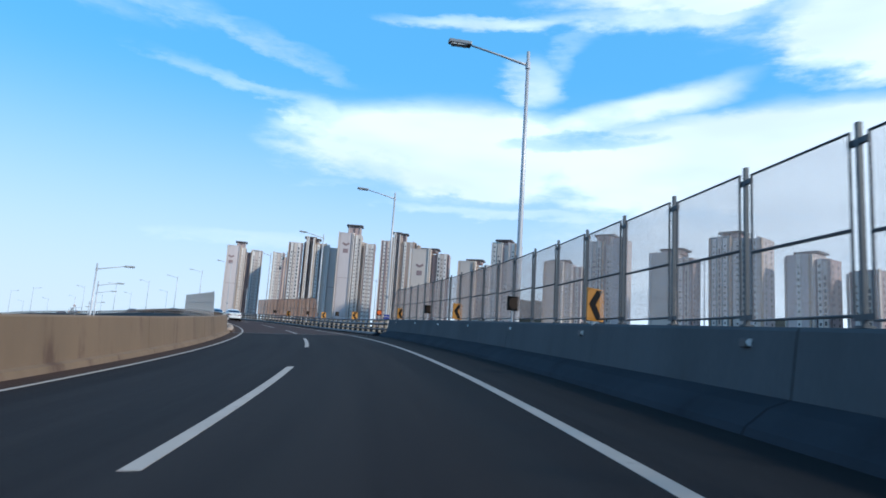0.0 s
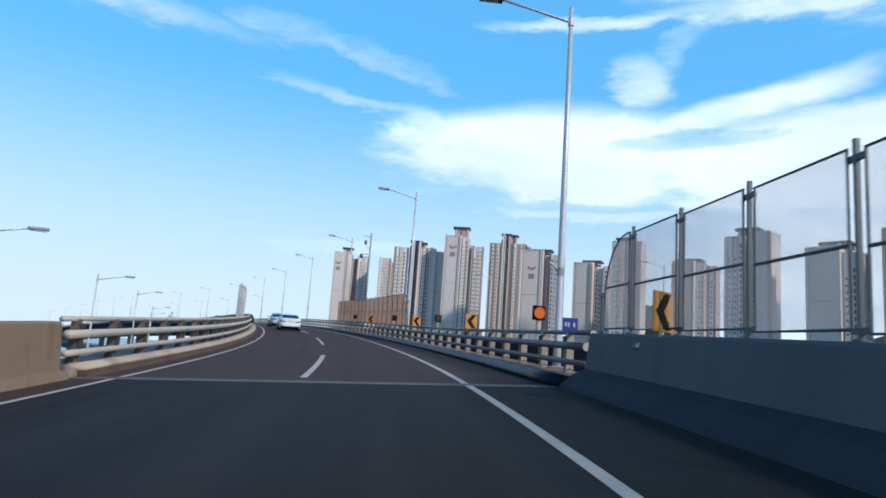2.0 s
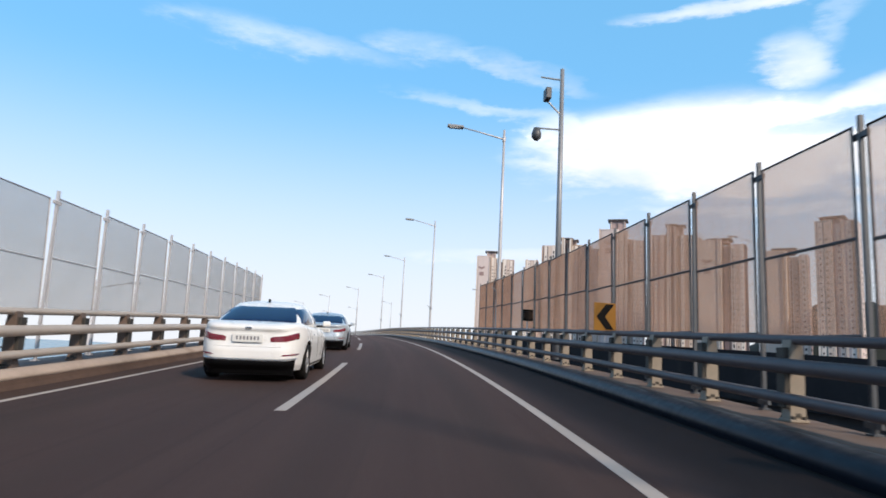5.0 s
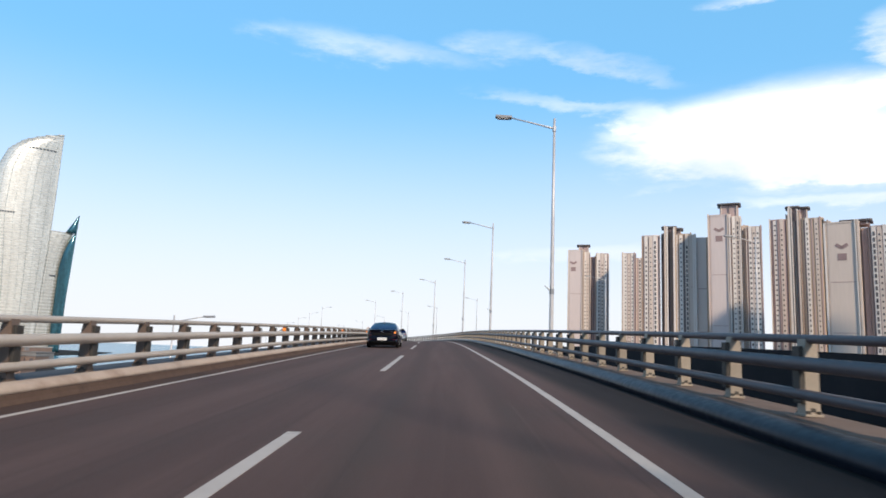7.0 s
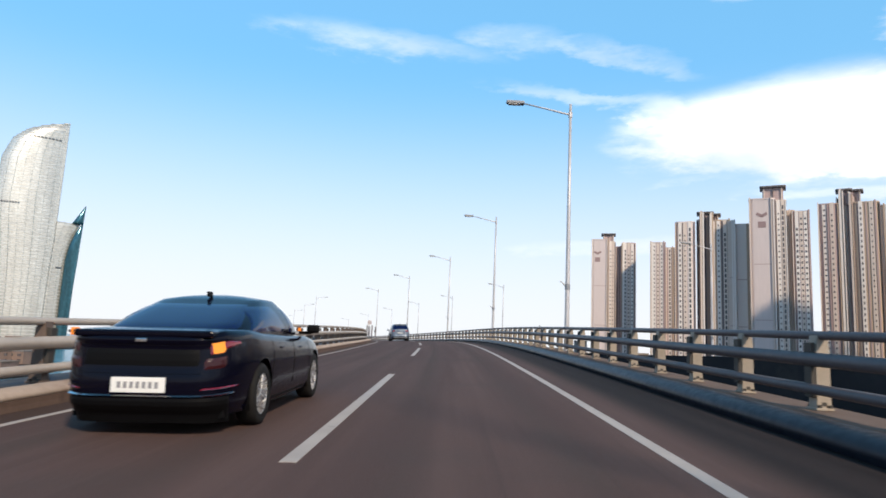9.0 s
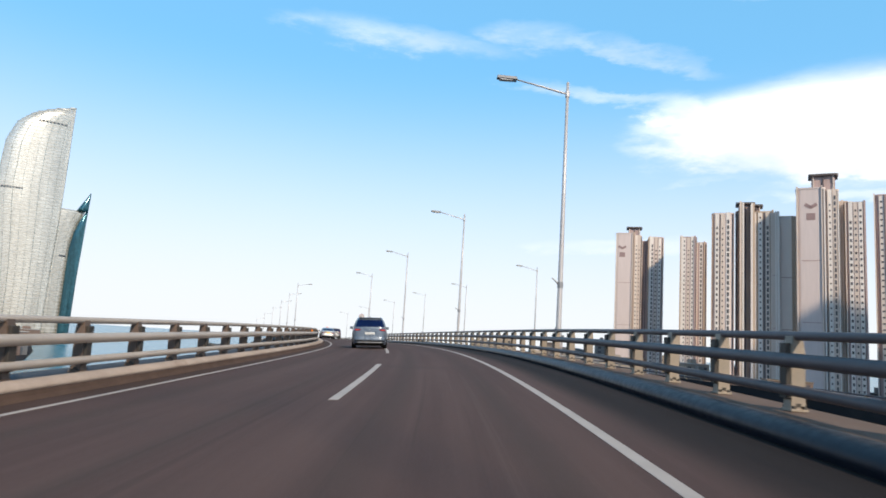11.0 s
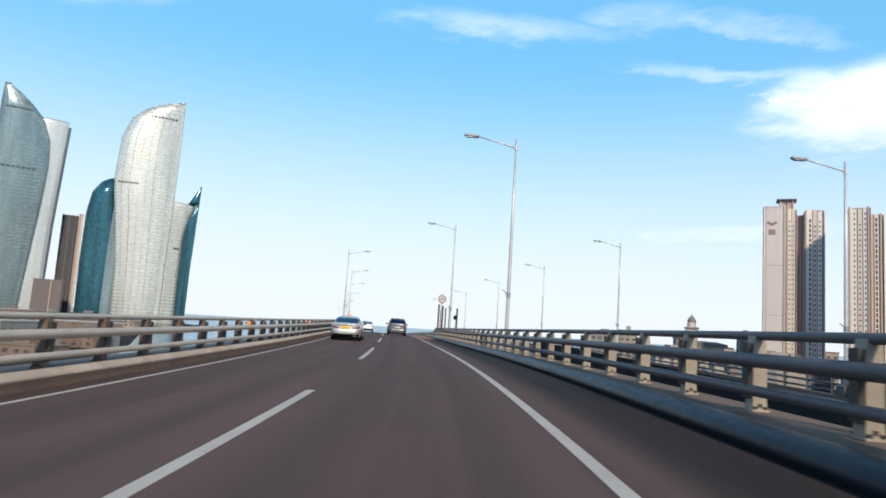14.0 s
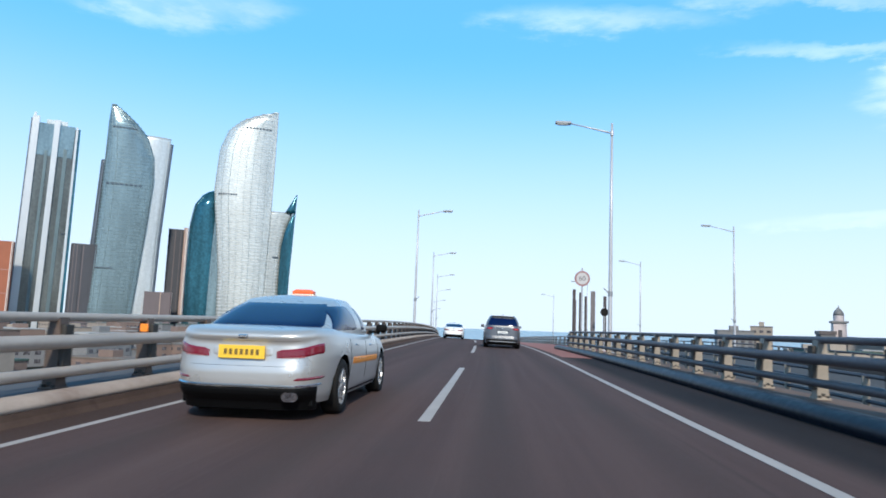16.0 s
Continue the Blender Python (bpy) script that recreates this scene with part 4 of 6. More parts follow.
TEAL = surface("grey_teal_render", (0.22, 0.27, 0.29), 0.6, vary=0.12, scale=0.06, fine=0.8, stretch=(1, 1, 0.12))
PANE = surface("dark_window_glass", (0.085, 0.078, 0.085), 0.25, 0.0, vary=0.5, scale=0.4, fine=1.0)
ROOF_DARK = surface("dark_roof_metal", (0.10, 0.085, 0.085), 0.6, 0.2, vary=0.15, scale=0.2)
MARK = surface("painted_emblem", (0.27, 0.19, 0.19), 0.8, vary=0.1)
WHITE_RENDER = surface("white_render", (0.68, 0.625, 0.59), 0.8, vary=0.08, scale=0.06, fine=0.8, stretch=(1, 1, 0.12))
DARK_RENDER = surface("dark_mauve_render", (0.13, 0.105, 0.11), 0.7, vary=0.15, scale=0.06, fine=0.8, stretch=(1, 1, 0.12))
ORANGE_RENDER = surface("orange_brick_render", (0.30, 0.105, 0.055), 0.8, vary=0.12, scale=0.06, fine=0.8)
SLATE_RENDER = surface("slate_mauve_render", (0.060, 0.062, 0.074), 0.8, vary=0.12, scale=0.06, fine=0.8)
SKINS = {"c": CREAM, "m": MAUVE, "b": BEIGE, "p": PALE, "t": TEAL, "w": WHITE_RENDER, "k": DARK_RENDER, "o": ORANGE_RENDER, "g": SLATE_RENDER}
STOREY = 2.9


def add_windows(bm, x, w, y, top, rows_from=-9.0, tall=1.25):
    """A column of panes on the front face y."""
    z = rows_from
    while z < top - 2.5:
        add_box(bm, x - w / 2, x + w / 2, y - 0.12, y + 0.3, z, z + tall)
        z += STOREY


def rounded_slab(x0, x1, y0, y1, r, n=5):
    """A plan with rounded front corners, counter-clockwise."""
    pts = [(x0, y1)]
    pts += [(x0 + r - r * math.cos(math.pi / 2 * k / n), y0 + r - r * math.sin(math.pi / 2 * k / n)) for k in range(n + 1)]
    pts += [(x1 - r + r * math.sin(math.pi / 2 * k / n), y0 + r - r * math.cos(math.pi / 2 * k / n)) for k in range(n + 1)]
    return pts + [(x1, y1)]


def apartment(x, y, blocks, boxes, label, emblem=None, group="apartment towers on the shore"):
    """A tower of joined slabs. blocks: across, depth, width, length back, top, skin, window columns, fins. It faces the bridge."""
    facing = math.atan2(20 - x, y - 150)
    rng = random.Random(int(abs(x) * 7 + abs(y)))
    tower = empty("apartment_tower", label, "apartment tower", Matrix.Translation((x, y, 0)) @ Matrix.Rotation(facing, 4, "Z"), group)
    for across, depth, width, back, top, skin, columns, fins in blocks:
        x0, x1 = across - width / 2, across + width / 2
        c = min(2.2, width * 0.2)
        slab = part("wall", prism(rounded_slab(x0, x1, depth, depth + back, c), GROUND_Z, top), SKINS[skin], tower)
        part("parapet", prism(rounded_slab(x0 - 0.2, x1 + 0.2, depth - 0.2, depth + back + 0.2, c), top, top + 0.8), SKINS[skin], slab)
        taken = []
        if columns:
            bm = bmesh.new()
            for k in range(columns):
                xc = x0 + c * 0.6 + (width - 1.2 * c) * (k + 0.5) / columns
                taken.append(xc)
                bay = min(1.9, width / columns * 0.62)
                part("window_bay", box(xc - bay / 2, xc + bay / 2, depth - 0.35, depth + 0.6, GROUND_Z, top + rng.choice((0.0, 0.5, 1.0))), SKINS["w" if k % 2 == 0 else "c"], slab)
                add_windows(bm, xc, min(1.0, bay * rng.uniform(0.3, 0.55)), depth - 0.35, top - rng.choice((0, 3, 6)), -9.0, rng.choice((0.8, 1.0, 1.3, 2.0)))
            for k in range(2):
                z = -9.0
                yc = depth + back * (k + 0.6) / 2.2
                while z < top - 2.5:
                    add_box(bm, x1 - 0.3, x1 + 0.10, yc - 0.6, yc + 0.6, z, z + 1.25)
                    z += STOREY
            tagged(part("glazing", bm, PANE, slab), kind="stuff")
        # upright ribs in several tones, the dark ones coloured to stand for shaded recesses
        count = fins * 2 if fins else 2
        for k in range(count + 1):
            xc = x0 + width * (k + rng.uniform(-0.25, 0.25)) / max(count, 1)
            if not fins:
                xc = x1 - 0.5 - 1.1 * k if k < 2 else x0 + 0.45
            if any(abs(xc - t) < 1.25 for t in taken):
                continue
            half = rng.uniform(0.22, 0.55)
            out = rng.uniform(0.25, 0.9)
            tone = rng.choice(("g", "k") if skin == "g" else ("c", "b", "w", "k", "k", "m") if fins else ("b", "w", "c"))
            lift = rng.choice((0.0, 0.6, 1.4))
            part("rib", box(max(xc - half, x0 - 0.3), min(xc + half, x1 + 0.3), depth - (0.06 if tone == "k" else out), depth + 1.2, GROUND_Z, top + (0 if tone == "k" else lift)), SKINS[tone], slab)
        if not fins:
            for z in (top * 0.30, top * 0.62):
                part("string_course", box(x0 + c, x1 - c, depth - 0.08, depth + 0.3, z, z + 0.4), SKINS["m"], slab)
    left_end, right_end = min(q[0] - q[2] / 2 for q in blocks) - 4, max(q[0] + q[2] / 2 for q in blocks) + 4
    deep = min(q[1] for q in blocks) - 3.0
    base = part("podium", box(left_end, right_end, deep, deep + 12, GROUND_Z, GROUND_Z + 8.5, 0.2), SKINS["k" if blocks[0][5] in "gko" else "m"], tower)
    for k in range(2):
        part("podium_glazing", box(left_end + 1, right_end - 1, deep - 0.1, deep + 0.4, GROUND_Z + 1.2 + 4 * k, GROUND_Z + 3.4 + 4 * k), PANE, base)
    for across, depth, width, back, z0, z1 in boxes:
        b = part("roof_house", box(across - width / 2, across + width / 2, depth, depth + back, z0, z1 - 1.0), SKINS["m"], tower)
        part("roof_canopy", prism(rounded_slab(across - width / 2 - 1.4, across + width / 2 + 1.4, depth - 1.6, depth + back + 1.0, 1.2), z1 - 0.9, z1), ROOF_DARK, b)
        for k in (-0.42, 0.0, 0.42):
            part("canopy_post", box(across + width * k - 0.25, across + width * k + 0.25, depth - 0.7, depth + 0.1, z0, z1 - 0.9), SKINS["c" if k else "k"], b)
    if emblem:
        ex, ey, ez = emblem
        part("emblem", box(ex - 1.9, ex + 1.9, ey - 0.12, ey - 0.02, ez - 2.2, ez + 1.2, 0.03), MARK, tower)
        bm = bmesh.new()
        for sgn in (-1, 1):
            add_box(bm, -0.2, 3.0, ey - 0.12, ey - 0.02, -0.8, 0.8, Matrix.Translation((ex, 0, ez + 4.0)) @ Matrix.Rotation(-sgn * radians(32), 4, "Y") @ Matrix.Diagonal((sgn, 1, 1, 1)))
        bmesh.ops.recalc_face_normals(bm, faces=bm.faces)
        part("emblem", bm, MARK, tower)
    return tower


apartment(126.4, 647.8, [(-0.5, 0, 13, 16, 92.5, "p", 0, 0), (8.0, 2, 5.0, 12, 91, "c", 2, 2), (13.5, 7, 5, 10, 88, "m", 0, 2), (20.5, 4, 10, 14, 90.5, "m", 3, 4)], [(5.5, 3, 8, 8, 92, 98)], "cream and mauve apartment tower with a canopy roof", (-2.5, 0, 78))
apartment(162.0, 618.7, [(-1, 0, 10, 14, 87, "m", 3, 4), (7, 5, 7, 12, 84, "m", 1, 3)], [], "mauve apartment slab with window columns")
# last slab is white instead of beige, to brighten it in its neighbour's shade
apartment(150.4, 518.9, [(-3, 0, 10.5, 14, 83, "p", 3, 3), (8, 5, 9, 12, 85, "m", 0, 4), (16.5, 2, 9, 14, 84, "b", 2, 2), (21.5, 1, 4, 12, 83, "c", 0, 0), (6.2, 1.0, 2.2, 12, 88.5, "k", 0, 0), (11.4, 1.2, 1.8, 12, 87.5, "k", 0, 0), (27.2, 5, 8.5, 12, 82, "w", 0, 0)], [(8, 5, 6.5, 7, 85, 90), (13.0, 6, 4, 6, 84, 89)], "grey and mauve apartment tower with twin roof canopies")
apartment(181.8, 492.4, [(-2.5, 0, 12.5, 14, 92, "p", 0, 0), (6.5, 1.5, 5.5, 14, 91, "c", 2, 2), (11, 6, 4, 12, 86, "b", 0, 2), (16, 3, 8, 14, 84.8, "m", 3, 3)], [(3.0, 4, 10, 8, 91, 100)], "tall cream apartment tower with an emblem and a roof canopy", (-2.5, 0, 79))
apartment(220.0, 487.0, [(-8, 0, 9, 14, 90, "m", 2, 3), (0, 4, 8, 12, 93, "m", 0, 3), (9, 1, 12, 14, 90, "b", 2, 3), (16.5, 3, 4, 12, 88, "c", 0, 0), (-1.8, 0.6, 2.4, 12, 97, "k", 0, 0), (2.6, 1.2, 2.0, 12, 95, "m", 0, 0)], [(-0.5, 3, 5, 7, 90, 98.5), (5.0, 4, 4, 6, 90, 98)], "mauve and beige apartment tower with twin roof canopies")
apartment(214.0, 425.0, [(-3, 0, 15, 14, 76, "c", 0, 0), (7, 4, 4, 12, 73, "b", 0, 2), (12.5, 2, 9, 14, 73.4, "m", 3, 2)], [(3, 4, 11, 8, 75.5, 78)], "cream apartment block with a flat round roof canopy", (-3, 0, 60))
apartment(243.4, 408.2, [(-3.5, 0, 13, 14, 69.5, "c", 0, 0), (6, 3, 6, 12, 66, "b", 2, 2), (11, 1, 4, 12, 67, "m", 1, 0)], [(1.5, 4, 10, 8, 69, 72)], "beige apartment block with a flat roof canopy")
apartment(233.9, 353.6, [(-4.5, 0, 7, 14, 75, "t", 2, 0), (1.5, 2, 5, 12, 73.5, "p", 1, 1), (6.0, 0, 6, 14, 74.5, "p", 1, 0)], [(-1, 3, 8, 8, 74, 78)], "grey-teal apartment tower with narrow windows")
apartment(272.0, 346.0, [(-3.5, 0, 13, 14, 67, "c", 0, 0), (6.0, 2, 5.5, 14, 65.5, "p", 2, 0), (11.5, 3, 5, 12, 64, "m", 1, 1)], [(-0.5, 3, 11, 8, 66.5, 69)], "cream apartment block with a flat roof canopy and balconies")
apartment(248.3, 276.9, [(-5.5, 0, 10, 14, 68.5, "t", 3, 0), (1.5, 2.5, 4, 12, 67, "p", 1, 1), (7.2, 0, 7, 14, 70, "p", 0, 0)], [(-1, 3, 8.5, 8, 68, 73.5)], "tall grey-teal apartment tower with a roof canopy")
apartment(257.5, 241.0, [(-2.5, 0, 14, 14, 60, "c", 0, 0), (7.5, 2, 8, 12, 57, "m", 2, 1)], [(1, 4, 10, 8, 60, 63)], "cream apartment block behind the screen")
apartment(276.6, 217.1, [(-7, 0, 11, 14, 68, "t", 3, 0), (2.5, 2, 8, 12, 67, "p", 2, 1), (10.0, 0, 7, 14, 66, "p", 1, 0)], [(-3, 3, 9, 8, 67.5, 71.5)], "wide grey-teal apartment tower behind the screen")
apartment(288.3, 189.5, [(-2, 0, 13, 14, 57.5, "p", 1, 0), (7.5, 2, 6, 12, 55, "m", 2, 1)], [(0, 4, 9, 8, 57, 60)], "pale apartment block behind the screen")
apartment(300.3, 169.8, [(0, 0, 13, 14, 49.5, "m", 2, 2)], [(0, 4, 8, 8, 49, 51)], "mauve apartment block behind the screen")
apartment(305.0, 120.0, [(-3, 0, 14, 14, 55, "p", 2, 0), (9, 2, 8, 12, 52, "m", 2, 1)], [(0, 4, 9, 8, 55, 58)], "grey apartment block behind the screen")

# wooded hill behind the towers
HILL = surface("dark_wooded_hill", (0.009, 0.012, 0.009), 0.95, vary=0.4, scale=0.02, fine=0.2, bump=0.4)


def hill(name, x, y, rx, ry, h, label, seed):
    bm = bmesh.new()
    n, rings = 72, 14
    rows = []
    for i in range(rings + 1):
        q = i / rings
        ring = []
        for k in range(n):
            a = 2 * math.pi * k / n
            px, py = x + rx * (1 - q) * math.cos(a), y + ry * (1 - q) * math.sin(a)
            rough = noise.fractal(Vector((px * 0.012 + seed, py * 0.012, 0)), 1.0, 2.0, 5)
            z = GROUND_Z - 1 + h * (math.sin(q * math.pi / 2) ** 1.3) * (1 + 0.22 * rough) + (2.5 * noise.noise(Vector((px * 0.15, py * 0.15, seed))) if q > 0.05 else 0)
            ring.append(bm.verts.new((px, py, z)))
        rows.append(ring)
    for a, b in zip(rows, rows[1:]):
        for k in range(n):
            bm.faces.new((a[k], a[(k + 1) % n], b[(k + 1) % n], b[k]))
    bm.faces.new(rows[-1])
    tagged(part(name, bm, HILL, smooth=True), label, "hill", kind="structure")


hill("hill_east", 455, 625, 150, 130, 83, "dark wooded hill behind the apartment towers", 1.0)
hill("hill_far", 640, 420, 240, 170, 75, "dark wooded ridge behind the apartment towers", 4.0)

# ---- glass towers across the water ----


def curtain_glass(name, colour, rough, vary):
    m = bpy.data.materials.new(name)
    m.use_nodes = True
    g = Graph(m.node_tree)
    at = g.node("ShaderNodeTexCoord").outputs["Object"]
    streak = g.noise(g.stretch(at, 0.10, 0.10, 0.012), 1.0, 4.0)
    cell = g.noise(g.stretch(at, 0.35, 0.35, 0.30), 1.0, 1.0)
    light = g.ramp(g.math("ADD", g.math("MULTIPLY", streak, 0.6), g.math("MULTIPLY", cell, 0.4)), 0.3, 0.7, 1 - vary, 1 + vary)
    c = g.mix(1.0, rgb(*colour), g.node("ShaderNodeCombineColor", Red=light, Green=light, Blue=light).outputs[0], "MULTIPLY")
    p = g.node("ShaderNodeBsdfPrincipled", Base_Color=c, Metallic=0.55, Roughness=rough)
    b = g.node("ShaderNodeBump", Strength=0.12, Distance=0.4, Height=streak)
    g.links.new(b.outputs[0], p.inputs["Normal"])
    g.links.new(p.outputs[0], g.node("ShaderNodeOutputMaterial").inputs[0])
    return m


GLASS_PALE = curtain_glass("pale_curtain_glass", (0.60, 0.59, 0.545), 0.26, 0.22)
GLASS_TEAL = curtain_glass("teal_curtain_glass", (0.035, 0.11, 0.145), 0.16, 0.4)
GLASS_WHITE = curtain_glass("white_curtain_glass", (0.62, 0.62, 0.60), 0.3, 0.12)
GLASS_BRONZE = curtain_glass("bronze_curtain_glass", (0.13, 0.135, 0.125), 0.22, 0.4)
GLASS_GREY = curtain_glass("grey_curtain_glass", (0.21, 0.27, 0.285), 0.18, 0.3)
BAND = surface("floor_band_metal", (0.44, 0.44, 0.42), 0.4, 0.4, vary=0.12, scale=0.05, fine=0.5)
BAND_DARK = surface("dark_floor_band", (0.13, 0.17, 0.18), 0.35, 0.4, vary=0.15, scale=0.05, fine=0.5)
WHITE_CLAD = surface("white_metal_cladding", (0.52, 0.53, 0.54), 0.35, 0.4, vary=0.06, scale=0.05, fine=0.5)
DARK_CLAD = surface("dark_metal_cladding", (0.10, 0.12, 0.15), 0.4, 0.3, vary=0.2, scale=0.1)


def lens_plan(x0, x1, bulge, back, n=14):
    """A plan with a bowed front between x0 and x1 and a flatter back, counter-clockwise from the left end."""
    if bulge == 0:
        return [(x0, 0), (x1, 0), (x1, back), (x0, back)]
    mid, half = (x0 + x1) / 2, (x1 - x0) / 2
    front = [(mid - half * math.cos(math.pi * k / n), -bulge * math.sin(math.pi * k / n)) for k in range(n + 1)]
    rear = [(mid + half * math.cos(math.pi * k / n), back * math.sin(math.pi * k / n)) for k in range(1, n)]
    return front + rear


def sail_body(left, right, bulge, back, z0, z1, step, lean=None, out=0.0, height=None):
    """Rings of a bowed plan between the edge curves left(z) and right(z)."""
    bm = bmesh.new()
    rows = []
    for z in steps(z0, z1, step):
        a, b = left(z) - out, right(z) + out
        q = max(b - a, 0.3) / max(right(z0) - left(z0), 1.0)
        rows.append([bm.verts.new((x, y * 1.0, z)) for x, y in lens_plan(a, b, bulge and (bulge + out) * min(1, q * 1.4), (back + out) * min(1, q * 1.4))])
    for a, b in zip(rows, rows[1:]):
        n = len(a)
        for k in range(n):
            bm.faces.new((a[k], a[(k + 1) % n], b[(k + 1) % n], b[k]))
    bm.faces.new(rows[-1])
    bm.faces.new(rows[0][::-1])
    return bm


def add_bands(bm, left, right, bulge, back, z0, z1, pitch, thick, out):
    z = z0
    w0 = max(right(z0) - left(z0), 1.0)
    while z < z1:
        a, b = left(z) - out, right(z) + out
        q = max(b - a, 0.3) / w0
        if b - a > 3.0:
            add_prism(bm, lens_plan(a, b, (bulge + out) * min(1, q * 1.4), (back + out) * min(1, q * 1.4)), z, z + thick)
        z += pitch


def curve_through(points):
    zs, vs = [p[0] for p in points], [p[1] for p in points]
    return lambda z: float(np.interp(z, zs, vs))


def glass_tower(x, y, parts, label):
    """Sails in one tower. parts: left edge, right edge, bulge, back, base, top, skin, shift y, band pitch, dark courses."""
    facing = math.atan2(15 - x, y - 200)
    tower = empty("glass_tower", label, "skyscraper", Matrix.Translation((x, y, 0)) @ Matrix.Rotation(facing, 4, "Z"), "glass towers across the water")
    for left, right, bulge, back, z0, z1, skin, dy, pitch, courses in parts:
        lf, rf = curve_through(left), curve_through(right)
        body = part("glass_skin", sail_body(lf, rf, bulge, back, z0, z1, 4.0), skin, tower, smooth=bulge > 0)
        body.matrix_basis = pose(0, dy, 0)
        if pitch:
            bm = bmesh.new()
            add_bands(bm, lf, rf, bulge, back, z0, z1, pitch, pitch * 0.20, 0.06)
            tagged(part("floor_banding", bm, BAND if skin in (GLASS_PALE, GLASS_WHITE) else BAND_DARK, body), kind="stuff")
            bm = bmesh.new()
            for share in (0.12, 0.24, 0.37, 0.5, 0.62, 0.74, 0.86):
                line = []
                for z in steps(z0, z1 - 2, 8.0):
                    a, b = lf(z), rf(z)
                    q = max(b - a, 0.3) / max(rf(z0) - lf(z0), 1.0)
                    xx = a + (b - a) * share
                    u = 1 - (2 * share - 1) ** 2
                    line.append((xx, -bulge * min(1, q * 1.4) * math.sqrt(max(u, 0)) - 0.05, z))
                add_tube(bm, line, 0.35 if share in (0.24, 0.62) else 0.2, 4)
            tagged(part("mullion_line", bm, BAND_DARK, body), kind="stuff")
        for z, share0, share1 in courses:
            line = []
            for k in range(9):
                share = share0 + (share1 - share0) * k / 8
                q = max(rf(z) - lf(z), 0.3) / max(rf(z0) - lf(z0), 1.0)
                line.append((lf(z) + (rf(z) - lf(z)) * share, -bulge * min(1, q * 1.4) * math.sqrt(max(1 - (2 * share - 1) ** 2, 0)) + 0.3, z))
            bm = bmesh.new()
            for p, q in zip(line, line[1:]):
                p, q = Vector(p), Vector(q)
                add_tube(bm, [p, p + (q - p) * 0.68], 1.25, 6)
            part("dark_course", bm, DARK_CLAD, body)
    return tower


B0 = GROUND_Z
glass_tower(-519.7, 941.1, [
    ([(B0, -21), (60, -23), (100, -27), (140, -32), (165, -34), (215, -31), (240, -22), (254, -7), (263, 12), (270, 36)], [(B0, 33), (60, 34), (120, 36), (200, 37), (272, 37.5)], 8, 12, B0, 270, GLASS_PALE, 0, 4.2, ((158.0, 0.07, 0.40), (244.0, 0.3, 0.88))),
    ([(B0, -4), (100, -4), (142, -6)], [(B0, 51), (60, 51), (100, 52), (125, 57), (142, 63)], 8, 12, B0, 142, GLASS_PALE, 8, 4.2, ((84.0, 0.80, 0.93),)),
    ([(B0, 49.5), (60, 49.5), (95, 50), (115, 53), (130, 58), (142, 64)], [(B0, 62), (60, 63), (95, 64.5), (142, 66)], 4, 10, B0, 142, GLASS_TEAL, 3, 0, ()),
    ([(142, 53), (166, 66)], [(142, 66), (166, 67)], 3, 8, 142, 166, GLASS_TEAL, 3, 0, ()),
], "tall pale glass tower with a curved sail-shaped top")
glass_tower(-571.0, 938.0, [
    ([(B0, -18), (60, -19), (120, -18), (145, -14), (160, -4), (167, 12)], [(B0, 26), (60, 26), (120, 22), (168, 16)], 14, 10, B0, 166, GLASS_TEAL, -10, 0, ()),
    ([(B0, 8), (60, 9), (120, 11), (150, 13)], [(B0, 27), (60, 28), (120, 25), (150, 19)], 3, 8, B0, 150, GLASS_GREY, -22.5, 0, ()),
], "dark teal glass tower with a rounded top")
glass_tower(-638.2, 876.2, [
    ([(B0, -35), (80, -31), (160, -29), (240, -28), (268, -26)], [(B0, 14), (60, 20), (120, 25), (170, 28), (200, 26), (225, 17), (240, 4), (252, -10), (261, -22)], 6, 14, B0, 260, GLASS_GREY, 0, 4.2, ((60.0, 0.08, 0.45), (162.0, 0.08, 0.8), (232.0, 0.15, 0.85))),
    ([(B0, -8), (120, -2), (218, 0)], [(B0, 36), (100, 38), (228, 44)], 7, 14, B0, 228, GLASS_WHITE, 9, 0, ()),
    ([(B0, 34), (100, 36.5), (222, 42)], [(B0, 38), (100, 41), (222, 47)], 4, 12, B0, 222, DARK_CLAD, 12, 0, ()),
    ([(B0, -42), (100, -36), (192, -33)], [(B0, -34), (100, -29), (192, -27)], 5, 12, B0, 192, DARK_CLAD, 10, 0, ()),
], "tall grey glass tower with a pointed sail and a white flank")
